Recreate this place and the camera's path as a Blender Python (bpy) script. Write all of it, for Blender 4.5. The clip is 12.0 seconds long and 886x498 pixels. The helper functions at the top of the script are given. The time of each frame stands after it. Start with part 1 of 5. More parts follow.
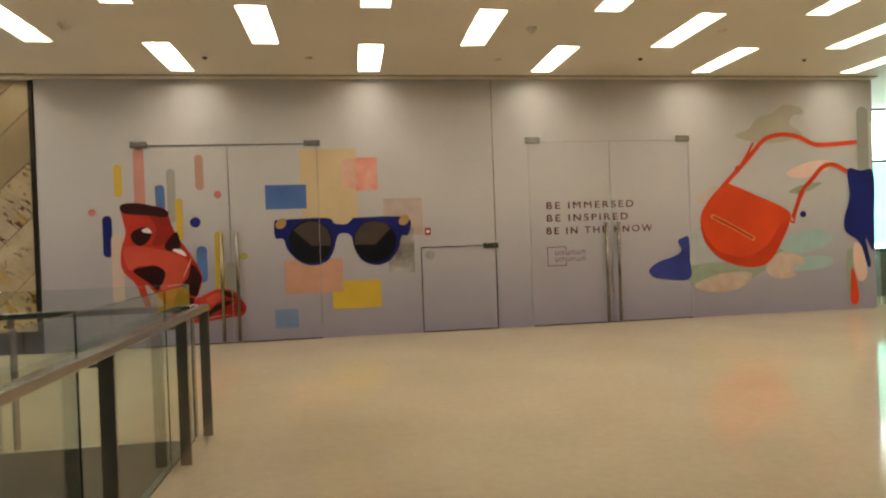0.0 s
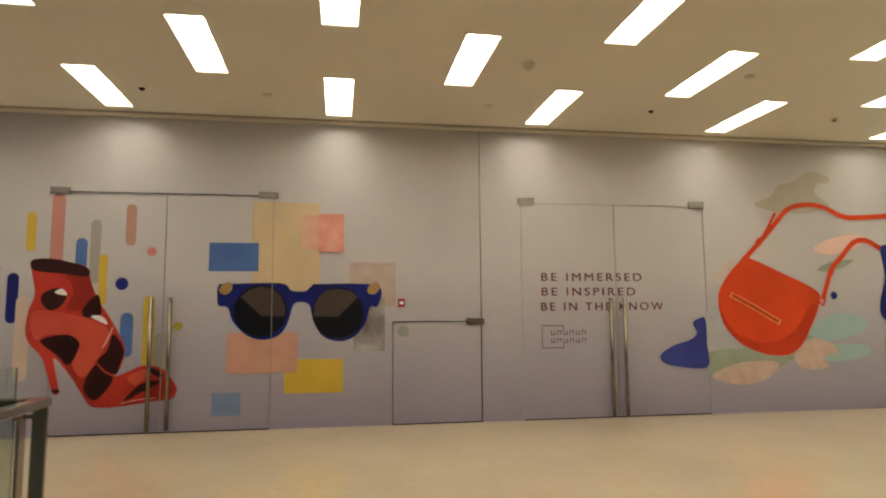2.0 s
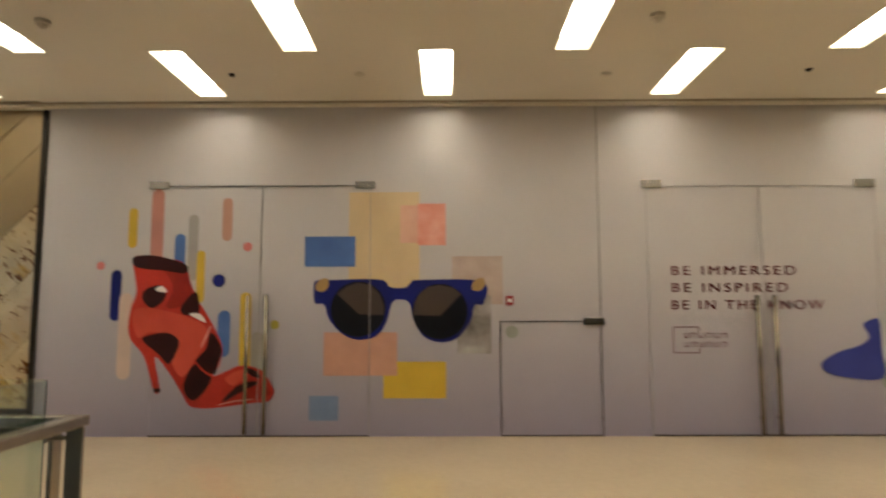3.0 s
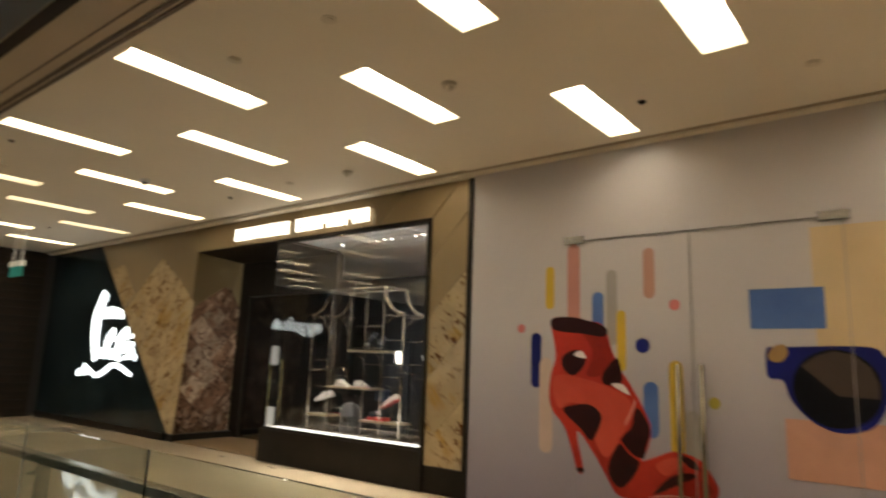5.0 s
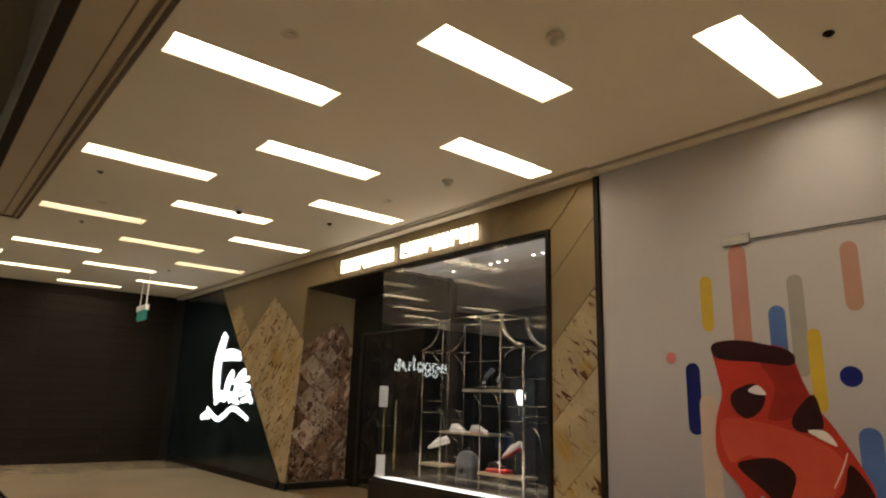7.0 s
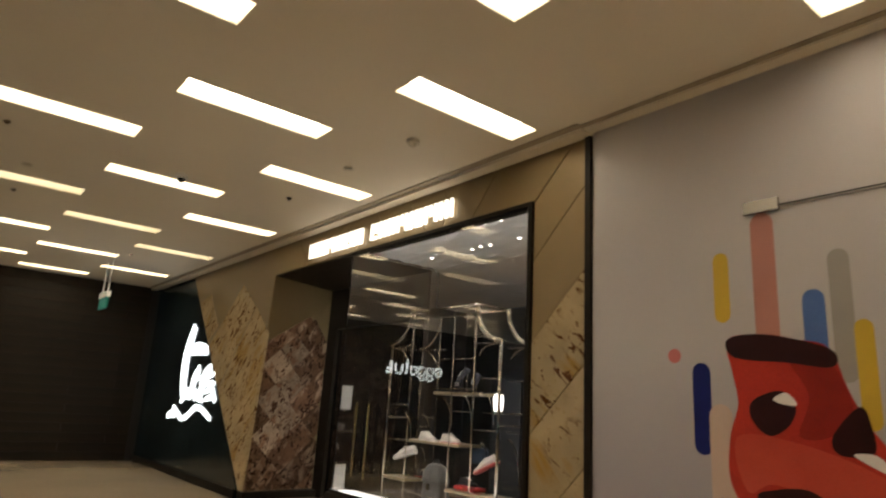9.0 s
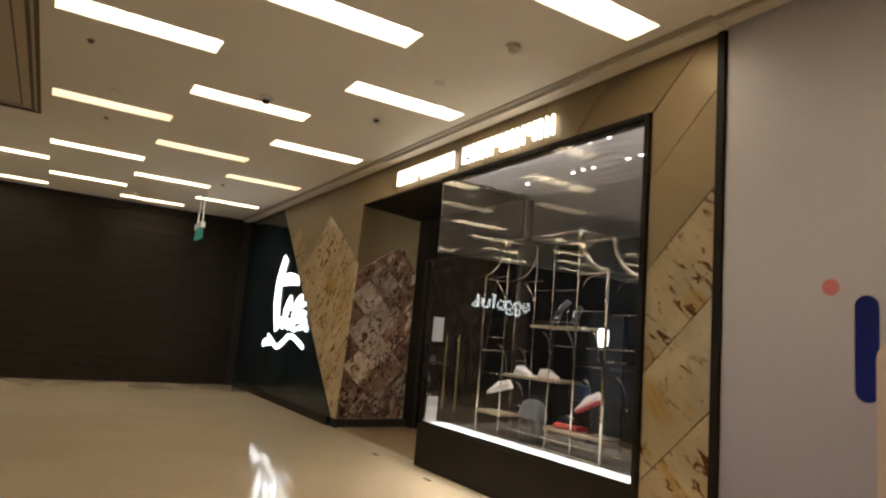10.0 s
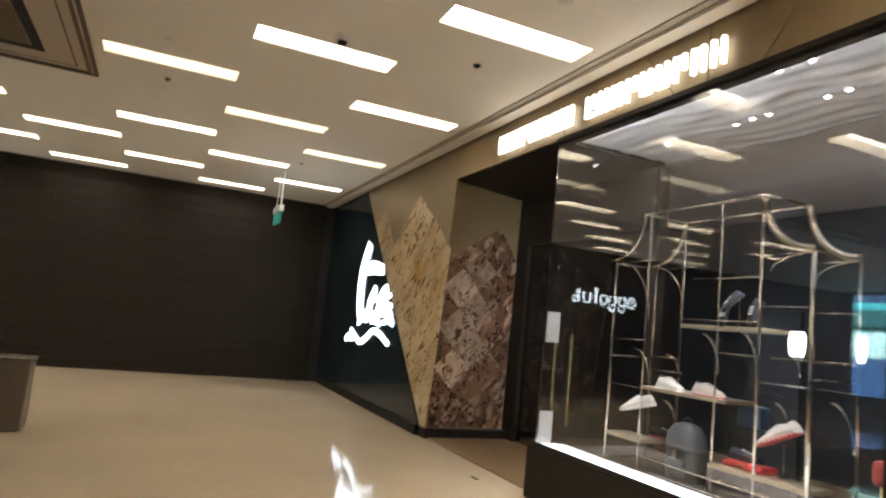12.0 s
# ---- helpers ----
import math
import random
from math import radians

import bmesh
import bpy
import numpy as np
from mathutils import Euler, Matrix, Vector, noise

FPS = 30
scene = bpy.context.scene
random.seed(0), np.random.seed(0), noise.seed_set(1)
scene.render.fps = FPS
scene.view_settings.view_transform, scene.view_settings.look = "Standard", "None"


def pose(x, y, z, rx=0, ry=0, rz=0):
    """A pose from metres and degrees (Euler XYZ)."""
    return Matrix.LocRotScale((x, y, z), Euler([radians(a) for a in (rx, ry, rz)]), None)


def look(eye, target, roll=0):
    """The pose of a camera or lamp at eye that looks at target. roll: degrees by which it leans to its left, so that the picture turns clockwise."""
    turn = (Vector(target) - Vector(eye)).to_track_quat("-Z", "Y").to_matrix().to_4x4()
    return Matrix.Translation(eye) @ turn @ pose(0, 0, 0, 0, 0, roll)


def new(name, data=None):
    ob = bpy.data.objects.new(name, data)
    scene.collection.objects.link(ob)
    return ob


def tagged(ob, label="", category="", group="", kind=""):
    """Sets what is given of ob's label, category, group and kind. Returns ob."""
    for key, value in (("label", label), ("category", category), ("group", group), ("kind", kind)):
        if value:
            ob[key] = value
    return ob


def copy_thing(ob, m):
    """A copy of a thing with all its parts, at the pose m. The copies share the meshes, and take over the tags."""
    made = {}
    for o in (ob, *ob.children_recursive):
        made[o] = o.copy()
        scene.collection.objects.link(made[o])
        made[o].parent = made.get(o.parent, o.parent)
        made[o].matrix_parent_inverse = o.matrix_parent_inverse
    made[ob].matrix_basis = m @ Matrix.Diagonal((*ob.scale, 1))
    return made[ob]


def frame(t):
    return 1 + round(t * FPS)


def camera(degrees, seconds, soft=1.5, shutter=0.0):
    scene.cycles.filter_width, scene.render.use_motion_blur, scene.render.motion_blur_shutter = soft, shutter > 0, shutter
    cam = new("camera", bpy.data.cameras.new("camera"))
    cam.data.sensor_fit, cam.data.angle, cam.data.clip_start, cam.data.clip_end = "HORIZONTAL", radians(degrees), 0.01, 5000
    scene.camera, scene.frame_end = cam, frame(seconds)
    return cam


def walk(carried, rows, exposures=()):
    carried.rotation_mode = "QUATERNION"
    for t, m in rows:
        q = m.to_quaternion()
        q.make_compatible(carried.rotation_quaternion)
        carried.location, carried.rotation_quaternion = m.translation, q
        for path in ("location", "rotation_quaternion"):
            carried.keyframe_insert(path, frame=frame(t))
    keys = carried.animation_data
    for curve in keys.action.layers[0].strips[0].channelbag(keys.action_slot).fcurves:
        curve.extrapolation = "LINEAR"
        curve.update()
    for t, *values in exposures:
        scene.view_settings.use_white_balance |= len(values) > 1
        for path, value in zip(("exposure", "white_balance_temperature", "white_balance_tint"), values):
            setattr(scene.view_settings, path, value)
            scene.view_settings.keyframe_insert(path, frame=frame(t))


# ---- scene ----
cam = camera(69.4, 12.0, soft=2.1, shutter=0.5)
PATH = [
    (0, (-1.398, 1.595, 1.41), (-1.113, 3.575, 1.383), -2.0),
    (0.5, (-1.347, 1.926, 1.399), (-1.057, 3.905, 1.424), -2.3),
    (1, (-1.255, 2.284, 1.39), (-1.012, 4.269, 1.442), -0.9),
    (1.5, (-1.193, 2.642, 1.401), (-0.874, 4.61, 1.565), -1.5),
    (2, (-1.047, 3.042, 1.391), (-0.721, 5.004, 1.597), -0.4),
    (2.5, (-0.908, 3.428, 1.393), (-0.688, 5.409, 1.552), 0.1),
    (4.3, (-1.095, 4.746, 1.527), (-1.882, 6.547, 1.896), -1.1),
    (4.5, (-1.104, 4.796, 1.523), (-1.993, 6.554, 1.868), -1.3),
    (5, (-1.207, 5.075, 1.55), (-2.432, 6.616, 1.904), 2.0),
    (5.5, (-1.388, 5.326, 1.513), (-2.738, 6.748, 1.907), 2.6),
    (6, (-1.584, 5.604, 1.517), (-2.906, 7.066, 1.856), 2.3),
    (6.5, (-1.774, 5.9, 1.559), (-3.21, 7.232, 1.965), 1.2),
    (7, (-1.935, 6.148, 1.543), (-3.434, 7.389, 2.008), 1.6),
    (7.2, (-2.001, 6.263, 1.548), (-3.441, 7.57, 2.017), 3.2),
    (8.8, (-2.451, 7.199, 1.528), (-3.951, 8.409, 2.061), 3.2),
    (9, (-2.536, 7.275, 1.523), (-4.057, 8.479, 2.008), 3.4),
    (9.5, (-2.756, 7.454, 1.541), (-4.373, 8.55, 1.973), 5.4),
    (10, (-3.034, 7.476, 1.498), (-4.728, 8.504, 1.772), 4.7),
    (10.5, (-3.352, 7.551, 1.484), (-5.031, 8.616, 1.706), 5.3),
    (11, (-3.693, 7.71, 1.476), (-5.446, 8.644, 1.706), 4.0),
    (11.5, (-4.062, 7.837, 1.469), (-5.839, 8.7, 1.779), 4.8),
    (12, (-4.44, 7.993, 1.513), (-6.258, 8.792, 1.747), 5.7),
]
EXPOSURES = [(0.0, 0.13, 6240, 2), (0.5, 0.17, 6220, 2), (1.5, 0.18, 6120, 3), (2.5, 0.13, 6170, 4), (4.3, -0.13, 6800, 6), (6.5, -0.32, 6950, 8), (9.0, -0.5, 6950, 8), (9.5, -0.47, 6850, 8), (10.0, -0.24, 6650, 9), (10.5, 0.12, 6480, 9), (11.5, 0.2, 6200, 9), (12.0, 0.22, 6050, 9)]
walk(cam, [(t, look(eye, target, roll)) for t, eye, target, roll in PATH],
     exposures=EXPOSURES)

# ---- world and large lights ----
world = bpy.data.worlds.new("world")
scene.world = world
world.use_nodes = True
wn = world.node_tree.nodes
sky = wn.new("ShaderNodeTexSky")
sky.sky_type, sky.sun_disc = "NISHITA", False
sky.sun_elevation, sky.sun_rotation = radians(48), radians(150)
world.node_tree.links.new(sky.outputs[0], wn["Background"].inputs[0])
wn["Background"].inputs[1].default_value = 0.12
PANEL_LIGHT = 13.0
PANEL_COLOUR = (1.0, 0.89, 0.722)
SPOT_WATTS = 150.0


# ---- materials ----
def material(name, colour, rough=0.5, metal=0.0, vary=0.12, scale=3.0, fine=60.0, bump=0.02, stretch=(1, 1, 1),
             rough_vary=0.1, second=None, coat=0.0):
    """A surface with broad stains, fine grain and a little relief."""
    m = bpy.data.materials.new(name)
    m.use_nodes = True
    nt = m.node_tree
    n, l = nt.nodes, nt.links
    b = n["Principled BSDF"]
    b.inputs["Metallic"].default_value = metal
    b.inputs["Coat Weight"].default_value = coat
    tc = n.new("ShaderNodeTexCoord")
    mp = n.new("ShaderNodeMapping")
    mp.inputs["Scale"].default_value = stretch
    l.new(tc.outputs["Object"], mp.inputs[0])
    big = n.new("ShaderNodeTexNoise")
    big.inputs["Scale"].default_value, big.inputs["Detail"].default_value = scale, 5
    small = n.new("ShaderNodeTexNoise")
    small.inputs["Scale"].default_value, small.inputs["Detail"].default_value = fine, 3
    l.new(mp.outputs[0], big.inputs["Vector"])
    l.new(mp.outputs[0], small.inputs["Vector"])
    both = n.new("ShaderNodeMix")
    both.inputs[0].default_value = 0.35
    l.new(big.outputs[0], both.inputs[2])
    l.new(small.outputs[0], both.inputs[3])
    ramp = n.new("ShaderNodeValToRGB")
    dark = second if second else tuple(c * (1 - vary) for c in colour)
    light = colour if second else tuple(min(1, c * (1 + vary)) for c in colour)
    ramp.color_ramp.elements[0].color, ramp.color_ramp.elements[1].color = (*dark, 1), (*light, 1)
    ramp.color_ramp.elements[0].position, ramp.color_ramp.elements[1].position = 0.36, 0.64
    l.new(both.outputs[0], ramp.inputs[0])
    l.new(ramp.outputs[0], b.inputs["Base Color"])
    rr = n.new("ShaderNodeMapRange")
    rr.inputs[3].default_value, rr.inputs[4].default_value = max(0.01, rough * (1 - rough_vary)), min(1, rough * (1 + rough_vary))
    l.new(big.outputs[0], rr.inputs[0])
    l.new(rr.outputs[0], b.inputs["Roughness"])
    if bump:
        bp = n.new("ShaderNodeBump")
        bp.inputs["Strength"].default_value, bp.inputs["Distance"].default_value = bump, 0.01
        l.new(small.outputs[0], bp.inputs["Height"])
        l.new(bp.outputs[0], b.inputs["Normal"])
    return m


def glow(name, colour, strength):
    m = bpy.data.materials.new(name)
    m.use_nodes = True
    b = m.node_tree.nodes["Principled BSDF"]
    b.inputs["Base Color"].default_value = (0.8, 0.8, 0.8, 1)
    b.inputs["Emission Color"].default_value = (*colour, 1)
    b.inputs["Emission Strength"].default_value = strength
    return m


def clear_glass(name, tint=(0.985, 0.985, 0.98), ior=1.5):
    m = bpy.data.materials.new(name)
    m.use_nodes = True
    b = m.node_tree.nodes["Principled BSDF"]
    b.inputs["Base Color"].default_value = (*tint, 1)
    b.inputs["Roughness"].default_value = 0.0
    b.inputs["IOR"].default_value = ior
    b.inputs["Transmission Weight"].default_value = 1.0
    return m


def veined(name, base, vein, gold, lean=0.8, rough=0.22, dense=0.0, vary=0.12):
    """Polished marble: cloudy ground, golden streaks and slanting dark dashes; slabs differ from one another."""
    m = bpy.data.materials.new(name)
    m.use_nodes = True
    n, l = m.node_tree.nodes, m.node_tree.links
    b = n["Principled BSDF"]
    b.inputs["Roughness"].default_value = rough
    b.inputs["Specular IOR Level"].default_value = 0.3
    tc = n.new("ShaderNodeTexCoord")
    info = n.new("ShaderNodeObjectInfo")
    shift = n.new("ShaderNodeVectorMath")
    shift.operation = "MULTIPLY_ADD"
    shift.inputs[1].default_value = (1, 1, 1)
    wide = n.new("ShaderNodeMath")
    wide.operation = "MULTIPLY"
    wide.inputs[1].default_value = 37.0
    l.new(info.outputs["Random"], wide.inputs[0])
    l.new(tc.outputs["Object"], shift.inputs[0])
    l.new(wide.outputs[0], shift.inputs[2])

    def noise_of(scale, detail, stretch, distort):
        turn = n.new("ShaderNodeMapping")
        turn.vector_type = "TEXTURE"
        turn.inputs["Rotation"].default_value = (lean * 0.6, lean, 0.3)
        turn.inputs["Scale"].default_value = stretch
        l.new(shift.outputs[0], turn.inputs[0])
        t = n.new("ShaderNodeTexNoise")
        t.inputs["Scale"].default_value, t.inputs["Detail"].default_value, t.inputs["Distortion"].default_value = scale, detail, distort
        l.new(turn.outputs[0], t.inputs["Vector"])
        return t.outputs[0]

    def step(value, lo, hi):
        r = n.new("ShaderNodeMapRange")
        r.inputs[1].default_value, r.inputs[2].default_value = lo, hi
        l.new(value, r.inputs[0])
        return r.outputs[0]

    def blend(fac, a, colour):
        x = n.new("ShaderNodeMix")
        x.data_type = "RGBA"
        l.new(fac, x.inputs[0])
        if isinstance(a, tuple):
            x.inputs[6].default_value = (*a, 1)
        else:
            l.new(a, x.inputs[6])
        x.inputs[7].default_value = (*colour, 1)
        return x.outputs[2]

    cloud = step(noise_of(2.2, 5, (1, 1, 1), 0.4), 0.35, 0.7)
    ground = blend(cloud, base, tuple(c * (1 - vary * 2) for c in base))
    streak = step(noise_of(2.4, 3, (0.5, 0.5, 2.2), 0.3), 0.60 - dense, 0.74 - dense)
    ground = blend(streak, ground, gold)
    dash = step(noise_of(7.5, 4, (0.55, 0.55, 1.9), 1.3), 0.585 - dense * 0.8, 0.655 - dense * 0.8)
    fleck = step(noise_of(19.0, 3, (0.6, 0.6, 1.7), 0.8), 0.66 - dense, 0.70 - dense)
    patchy = step(noise_of(2.1, 3, (1, 1, 1), 0.5), 0.42 - dense, 0.56 - dense)
    both = n.new("ShaderNodeMath")
    both.operation = "MULTIPLY"
    l.new(dash, both.inputs[0])
    l.new(patchy, both.inputs[1])
    ground = blend(both.outputs[0], ground, vein)
    specks = n.new("ShaderNodeMath")
    specks.operation = "MULTIPLY"
    specks.inputs[1].default_value = 0.3
    l.new(fleck, specks.inputs[0])
    ground = blend(specks.outputs[0], ground, tuple(0.5 * (a + b) for a, b in zip(vein, gold)))
    tone = n.new("ShaderNodeHueSaturation")
    l.new(ground, tone.inputs["Color"])
    val = n.new("ShaderNodeMapRange")
    val.inputs[3].default_value, val.inputs[4].default_value = 1 - vary * 1.5, 1 + vary
    l.new(info.outputs["Random"], val.inputs[0])
    l.new(val.outputs[0], tone.inputs["Value"])
    l.new(tone.outputs[0], b.inputs["Base Color"])
    return m


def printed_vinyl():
    """Matte printed film, white above and fading into lilac low down, darkened there too for weaker wall light."""
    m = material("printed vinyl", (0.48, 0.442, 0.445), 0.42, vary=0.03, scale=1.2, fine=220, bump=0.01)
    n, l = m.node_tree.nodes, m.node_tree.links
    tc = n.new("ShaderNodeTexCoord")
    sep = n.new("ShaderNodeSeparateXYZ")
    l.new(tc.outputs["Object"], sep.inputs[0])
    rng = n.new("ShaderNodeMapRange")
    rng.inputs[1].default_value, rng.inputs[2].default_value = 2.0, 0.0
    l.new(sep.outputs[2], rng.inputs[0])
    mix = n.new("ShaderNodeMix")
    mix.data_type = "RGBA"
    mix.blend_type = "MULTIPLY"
    # lilac of the print, with the light's fall-off down the wall painted in
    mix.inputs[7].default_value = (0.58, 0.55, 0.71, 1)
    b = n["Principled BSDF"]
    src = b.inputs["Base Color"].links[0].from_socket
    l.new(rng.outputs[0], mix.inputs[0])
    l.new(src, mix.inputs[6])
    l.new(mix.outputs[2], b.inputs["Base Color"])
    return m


M_FLOOR = material("polished cream marble", (0.482, 0.383, 0.262), 0.085, vary=0.07, scale=0.7, fine=14, bump=0.004, rough_vary=0.35)
M_FLOOR.node_tree.nodes["Principled BSDF"].inputs["Specular IOR Level"].default_value = 0.23
M_CEIL = material("painted plaster", (0.74, 0.68, 0.58), 0.75, vary=0.03, scale=0.8, fine=90, bump=0.02)
M_TRIM = material("painted trim", (0.70, 0.63, 0.52), 0.5, vary=0.04, scale=2, fine=80)
M_VOIDTRIM = material("taupe plaster edge", (0.46, 0.375, 0.27), 0.55, vary=0.06, scale=1.5, fine=80)
M_GROOVE = material("dark groove metal", (0.026, 0.019, 0.014), 0.6, metal=0.0, vary=0.2)
M_GROOVE.node_tree.nodes["Principled BSDF"].inputs["Specular IOR Level"].default_value = 0.12
M_VOIDGROOVE = material("brown bronze groove", (0.085, 0.050, 0.026), 0.5, vary=0.15)
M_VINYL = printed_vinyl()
M_BLACK = material("black lacquered metal", (0.014, 0.010, 0.007), 0.5, vary=0.25, scale=4, fine=120, bump=0.01)
M_BLACK.node_tree.nodes["Principled BSDF"].inputs["Specular IOR Level"].default_value = 0.16
M_DARKWOOD = material("dark stained oak", (0.021, 0.0130, 0.0062), 0.6, second=(0.0085, 0.0053, 0.0027), scale=1.5, fine=30,
                      bump=0.15, stretch=(1, 0.35, 7.0))
M_DARKWOOD.node_tree.nodes["Principled BSDF"].inputs["Specular IOR Level"].default_value = 0.28
M_DARKSTONE = material("blue black slate", (0.017, 0.029, 0.034), 0.16, second=(0.0015, 0.0028, 0.0035), scale=1.9, fine=12, bump=0.01)
M_BRONZE = material("bronze laminate", (0.242, 0.170, 0.082), 0.40, vary=0.07, scale=1.0, fine=140, bump=0.01, metal=0.25)
M_MARBLE = veined("gold veined marble", (0.53, 0.405, 0.235), (0.115, 0.042, 0.010), (0.40, 0.24, 0.06), lean=-0.8, dense=0.032, vary=0.15)
M_PIERMARBLE = veined("cream marble of the pier", (0.56, 0.42, 0.245), (0.14, 0.060, 0.018), (0.40, 0.25, 0.09), lean=0.8, dense=0.045, vary=0.12)
M_BROWNMARBLE = veined("brown breccia marble", (0.27, 0.150, 0.090), (0.045, 0.018, 0.010), (0.50, 0.34, 0.24), lean=-0.8, dense=0.085, vary=0.30)
M_PALEMARBLE = veined("pale breccia marble", (0.52, 0.385, 0.275), (0.085, 0.036, 0.02), (0.30, 0.165, 0.10), lean=-0.8, dense=0.075, vary=0.2)
M_STEEL = material("brushed steel", (0.34, 0.32, 0.30), 0.26, metal=1.0, vary=0.08, scale=6, fine=160, bump=0.02, stretch=(6, 6, 0.6))
M_BROWNGAP = material("brown shadow gap", (0.34, 0.28, 0.20), 0.6, vary=0.1)
M_PULL = material("dark brushed steel", (0.24, 0.21, 0.16), 0.22, metal=0.9, vary=0.1, scale=6, fine=160, bump=0.02)
M_CHROME = material("polished nickel", (0.40, 0.36, 0.30), 0.05, metal=1.0, vary=0.03, bump=0)
M_BRASS = material("brushed brass", (0.62, 0.44, 0.18), 0.25, metal=1.0, vary=0.08, bump=0.01)
M_RAIL = material("satin steel", (0.36, 0.325, 0.28), 0.22, metal=0.95, vary=0.08, scale=6, fine=160, bump=0.01)
M_RIPPLE = material("satin white ceiling paint", (0.84, 0.83, 0.84), 0.35, vary=0.04, scale=2.0, fine=5.0, bump=0.2, stretch=(1, 2.2, 1))
M_GLASS = clear_glass("shop glass")
M_RAILGLASS = clear_glass("balustrade glass", (0.88, 0.96, 0.92))
M_DARKGLASS = clear_glass("dark tinted glass", (0.34, 0.33, 0.32))
M_WHITE = material("white lacquer", (0.82, 0.80, 0.78), 0.25, vary=0.03, bump=0)
M_HOUSING = material("cream enamelled steel", (0.78, 0.72, 0.60), 0.5, vary=0.05)
M_PANEL = glow("light panel", PANEL_COLOUR, PANEL_LIGHT)
M_AGEDPANEL = glow("aged light panel", (1.0, 0.89, 0.68), 4.6)
M_SIGN = glow("lit acrylic letters", (1.0, 0.94, 0.84), 3.4)
M_COOLSIGN = glow("cool white lit acrylic", (0.86, 0.93, 1.0), 4.0)
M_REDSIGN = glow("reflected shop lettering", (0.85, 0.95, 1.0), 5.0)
M_DECK = material("polished dark deck", (0.10, 0.085, 0.075), 0.14, vary=0.1, bump=0)
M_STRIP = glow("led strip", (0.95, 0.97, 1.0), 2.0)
M_DECKSPILL = glow("light spill on deck", (0.95, 0.96, 1.0), 0.75)
M_CHAMPAGNE = material("champagne metal", (0.46, 0.38, 0.27), 0.35, metal=0.8, vary=0.06, bump=0.01)
M_WASH = glow("added ceiling wash", (0.92, 0.96, 1.0), 800.0)
M_PAPER = material("notice paper", (0.48, 0.46, 0.44), 0.7, vary=0.04)
M_SPOT = glow("spot lens", (1.0, 0.95, 0.88), 60.0)
M_DAY = glow("daylit haze", (0.80, 0.92, 1.0), 6.0)
M_EXIT = glow("green exit panel", (0.02, 0.30, 0.22), 0.22)
M_EXIT.node_tree.nodes["Principled BSDF"].inputs["Base Color"].default_value = (0.02, 0.17, 0.14, 1)
M_TEAL = glow("teal film with daylight glow", (0.26, 0.95, 0.78), 2.0)
M_SHOPGREY = material("charcoal wallpaper", (0.020, 0.019, 0.020), 0.7, vary=0.15)
M_SHOPGREY.node_tree.nodes["Principled BSDF"].inputs["Specular IOR Level"].default_value = 0.12
M_SHOPCEIL = material("shop ceiling paint", (0.74, 0.73, 0.75), 0.5, vary=0.05)
M_WOODFLOOR = material("oak threshold", (0.24, 0.15, 0.075), 0.4, second=(0.13, 0.075, 0.035), scale=3, fine=40, stretch=(0.5, 9, 1))
M_UNDER = material("dark green glazed fascia", (0.075, 0.09, 0.066), 0.3, vary=0.2)
M_CORE = material("shadow gap", (0.02, 0.02, 0.02), 0.8, vary=0.1)


def ink(name, colour, rough=0.45, vary=0.06, second=None, scale=3.0):
    m = material("ink " + name, colour, rough, vary=vary, second=second, scale=scale, fine=180, bump=0.006)
    m.node_tree.nodes["Principled BSDF"].inputs["Specular IOR Level"].default_value = 0.22
    return m


# ---- mesh helpers ----
def part(name, bm, mat, parent=None, label=""):
    me = bpy.data.meshes.new(name)
    bm.normal_update()
    bm.to_mesh(me)
    bm.free()
    ob = new(name, me)
    for one in (mat if isinstance(mat, (list, tuple)) else [mat]):
        me.materials.append(one)
    if parent:
        ob.parent = parent
        ob.matrix_parent_inverse = parent.matrix_world.inverted()
    if label:
        ob["label"] = label
    return ob


def smooth(ob):
    for p in ob.data.polygons:
        p.use_smooth = True
    return ob


def base(name, x=0.0, y=0.0, z=0.0):
    ob = new(name)
    ob.empty_display_size = 0.1
    ob.matrix_world = pose(x, y, z)
    return ob


def box(bm, x0, x1, y0, y1, z0, z1, bevel=0.0):
    r = bmesh.ops.create_cube(bm, size=1)
    for v in r["verts"]:
        v.co = Vector(((x0 + x1) / 2 + v.co.x * (x1 - x0), (y0 + y1) / 2 + v.co.y * (y1 - y0), (z0 + z1) / 2 + v.co.z * (z1 - z0)))
    if bevel:
        edges = list({e for v in r["verts"] for e in v.link_edges})
        bmesh.ops.bevel(bm, geom=edges, offset=bevel, segments=2, profile=0.6, affect="EDGES")
    return bm


def boxed(*a, bevel=0.0):
    return box(bmesh.new(), *a, bevel=bevel)


def rod(bm, a, b, r, sides=10):
    a, b = Vector(a), Vector(b)
    d = b - a
    q = d.to_track_quat("Z", "Y").to_matrix().to_4x4()
    m = Matrix.Translation((a + b) / 2) @ q
    bmesh.ops.create_cone(bm, cap_ends=True, segments=sides, radius1=r, radius2=r, depth=d.length, matrix=m)
    return bm


def disc(bm, x, y, z, r, h, sides=24, r2=None):
    bmesh.ops.create_cone(bm, cap_ends=True, segments=sides, radius1=r, radius2=r if r2 is None else r2, depth=h,
                          matrix=Matrix.Translation((x, y, z)))
    return bm


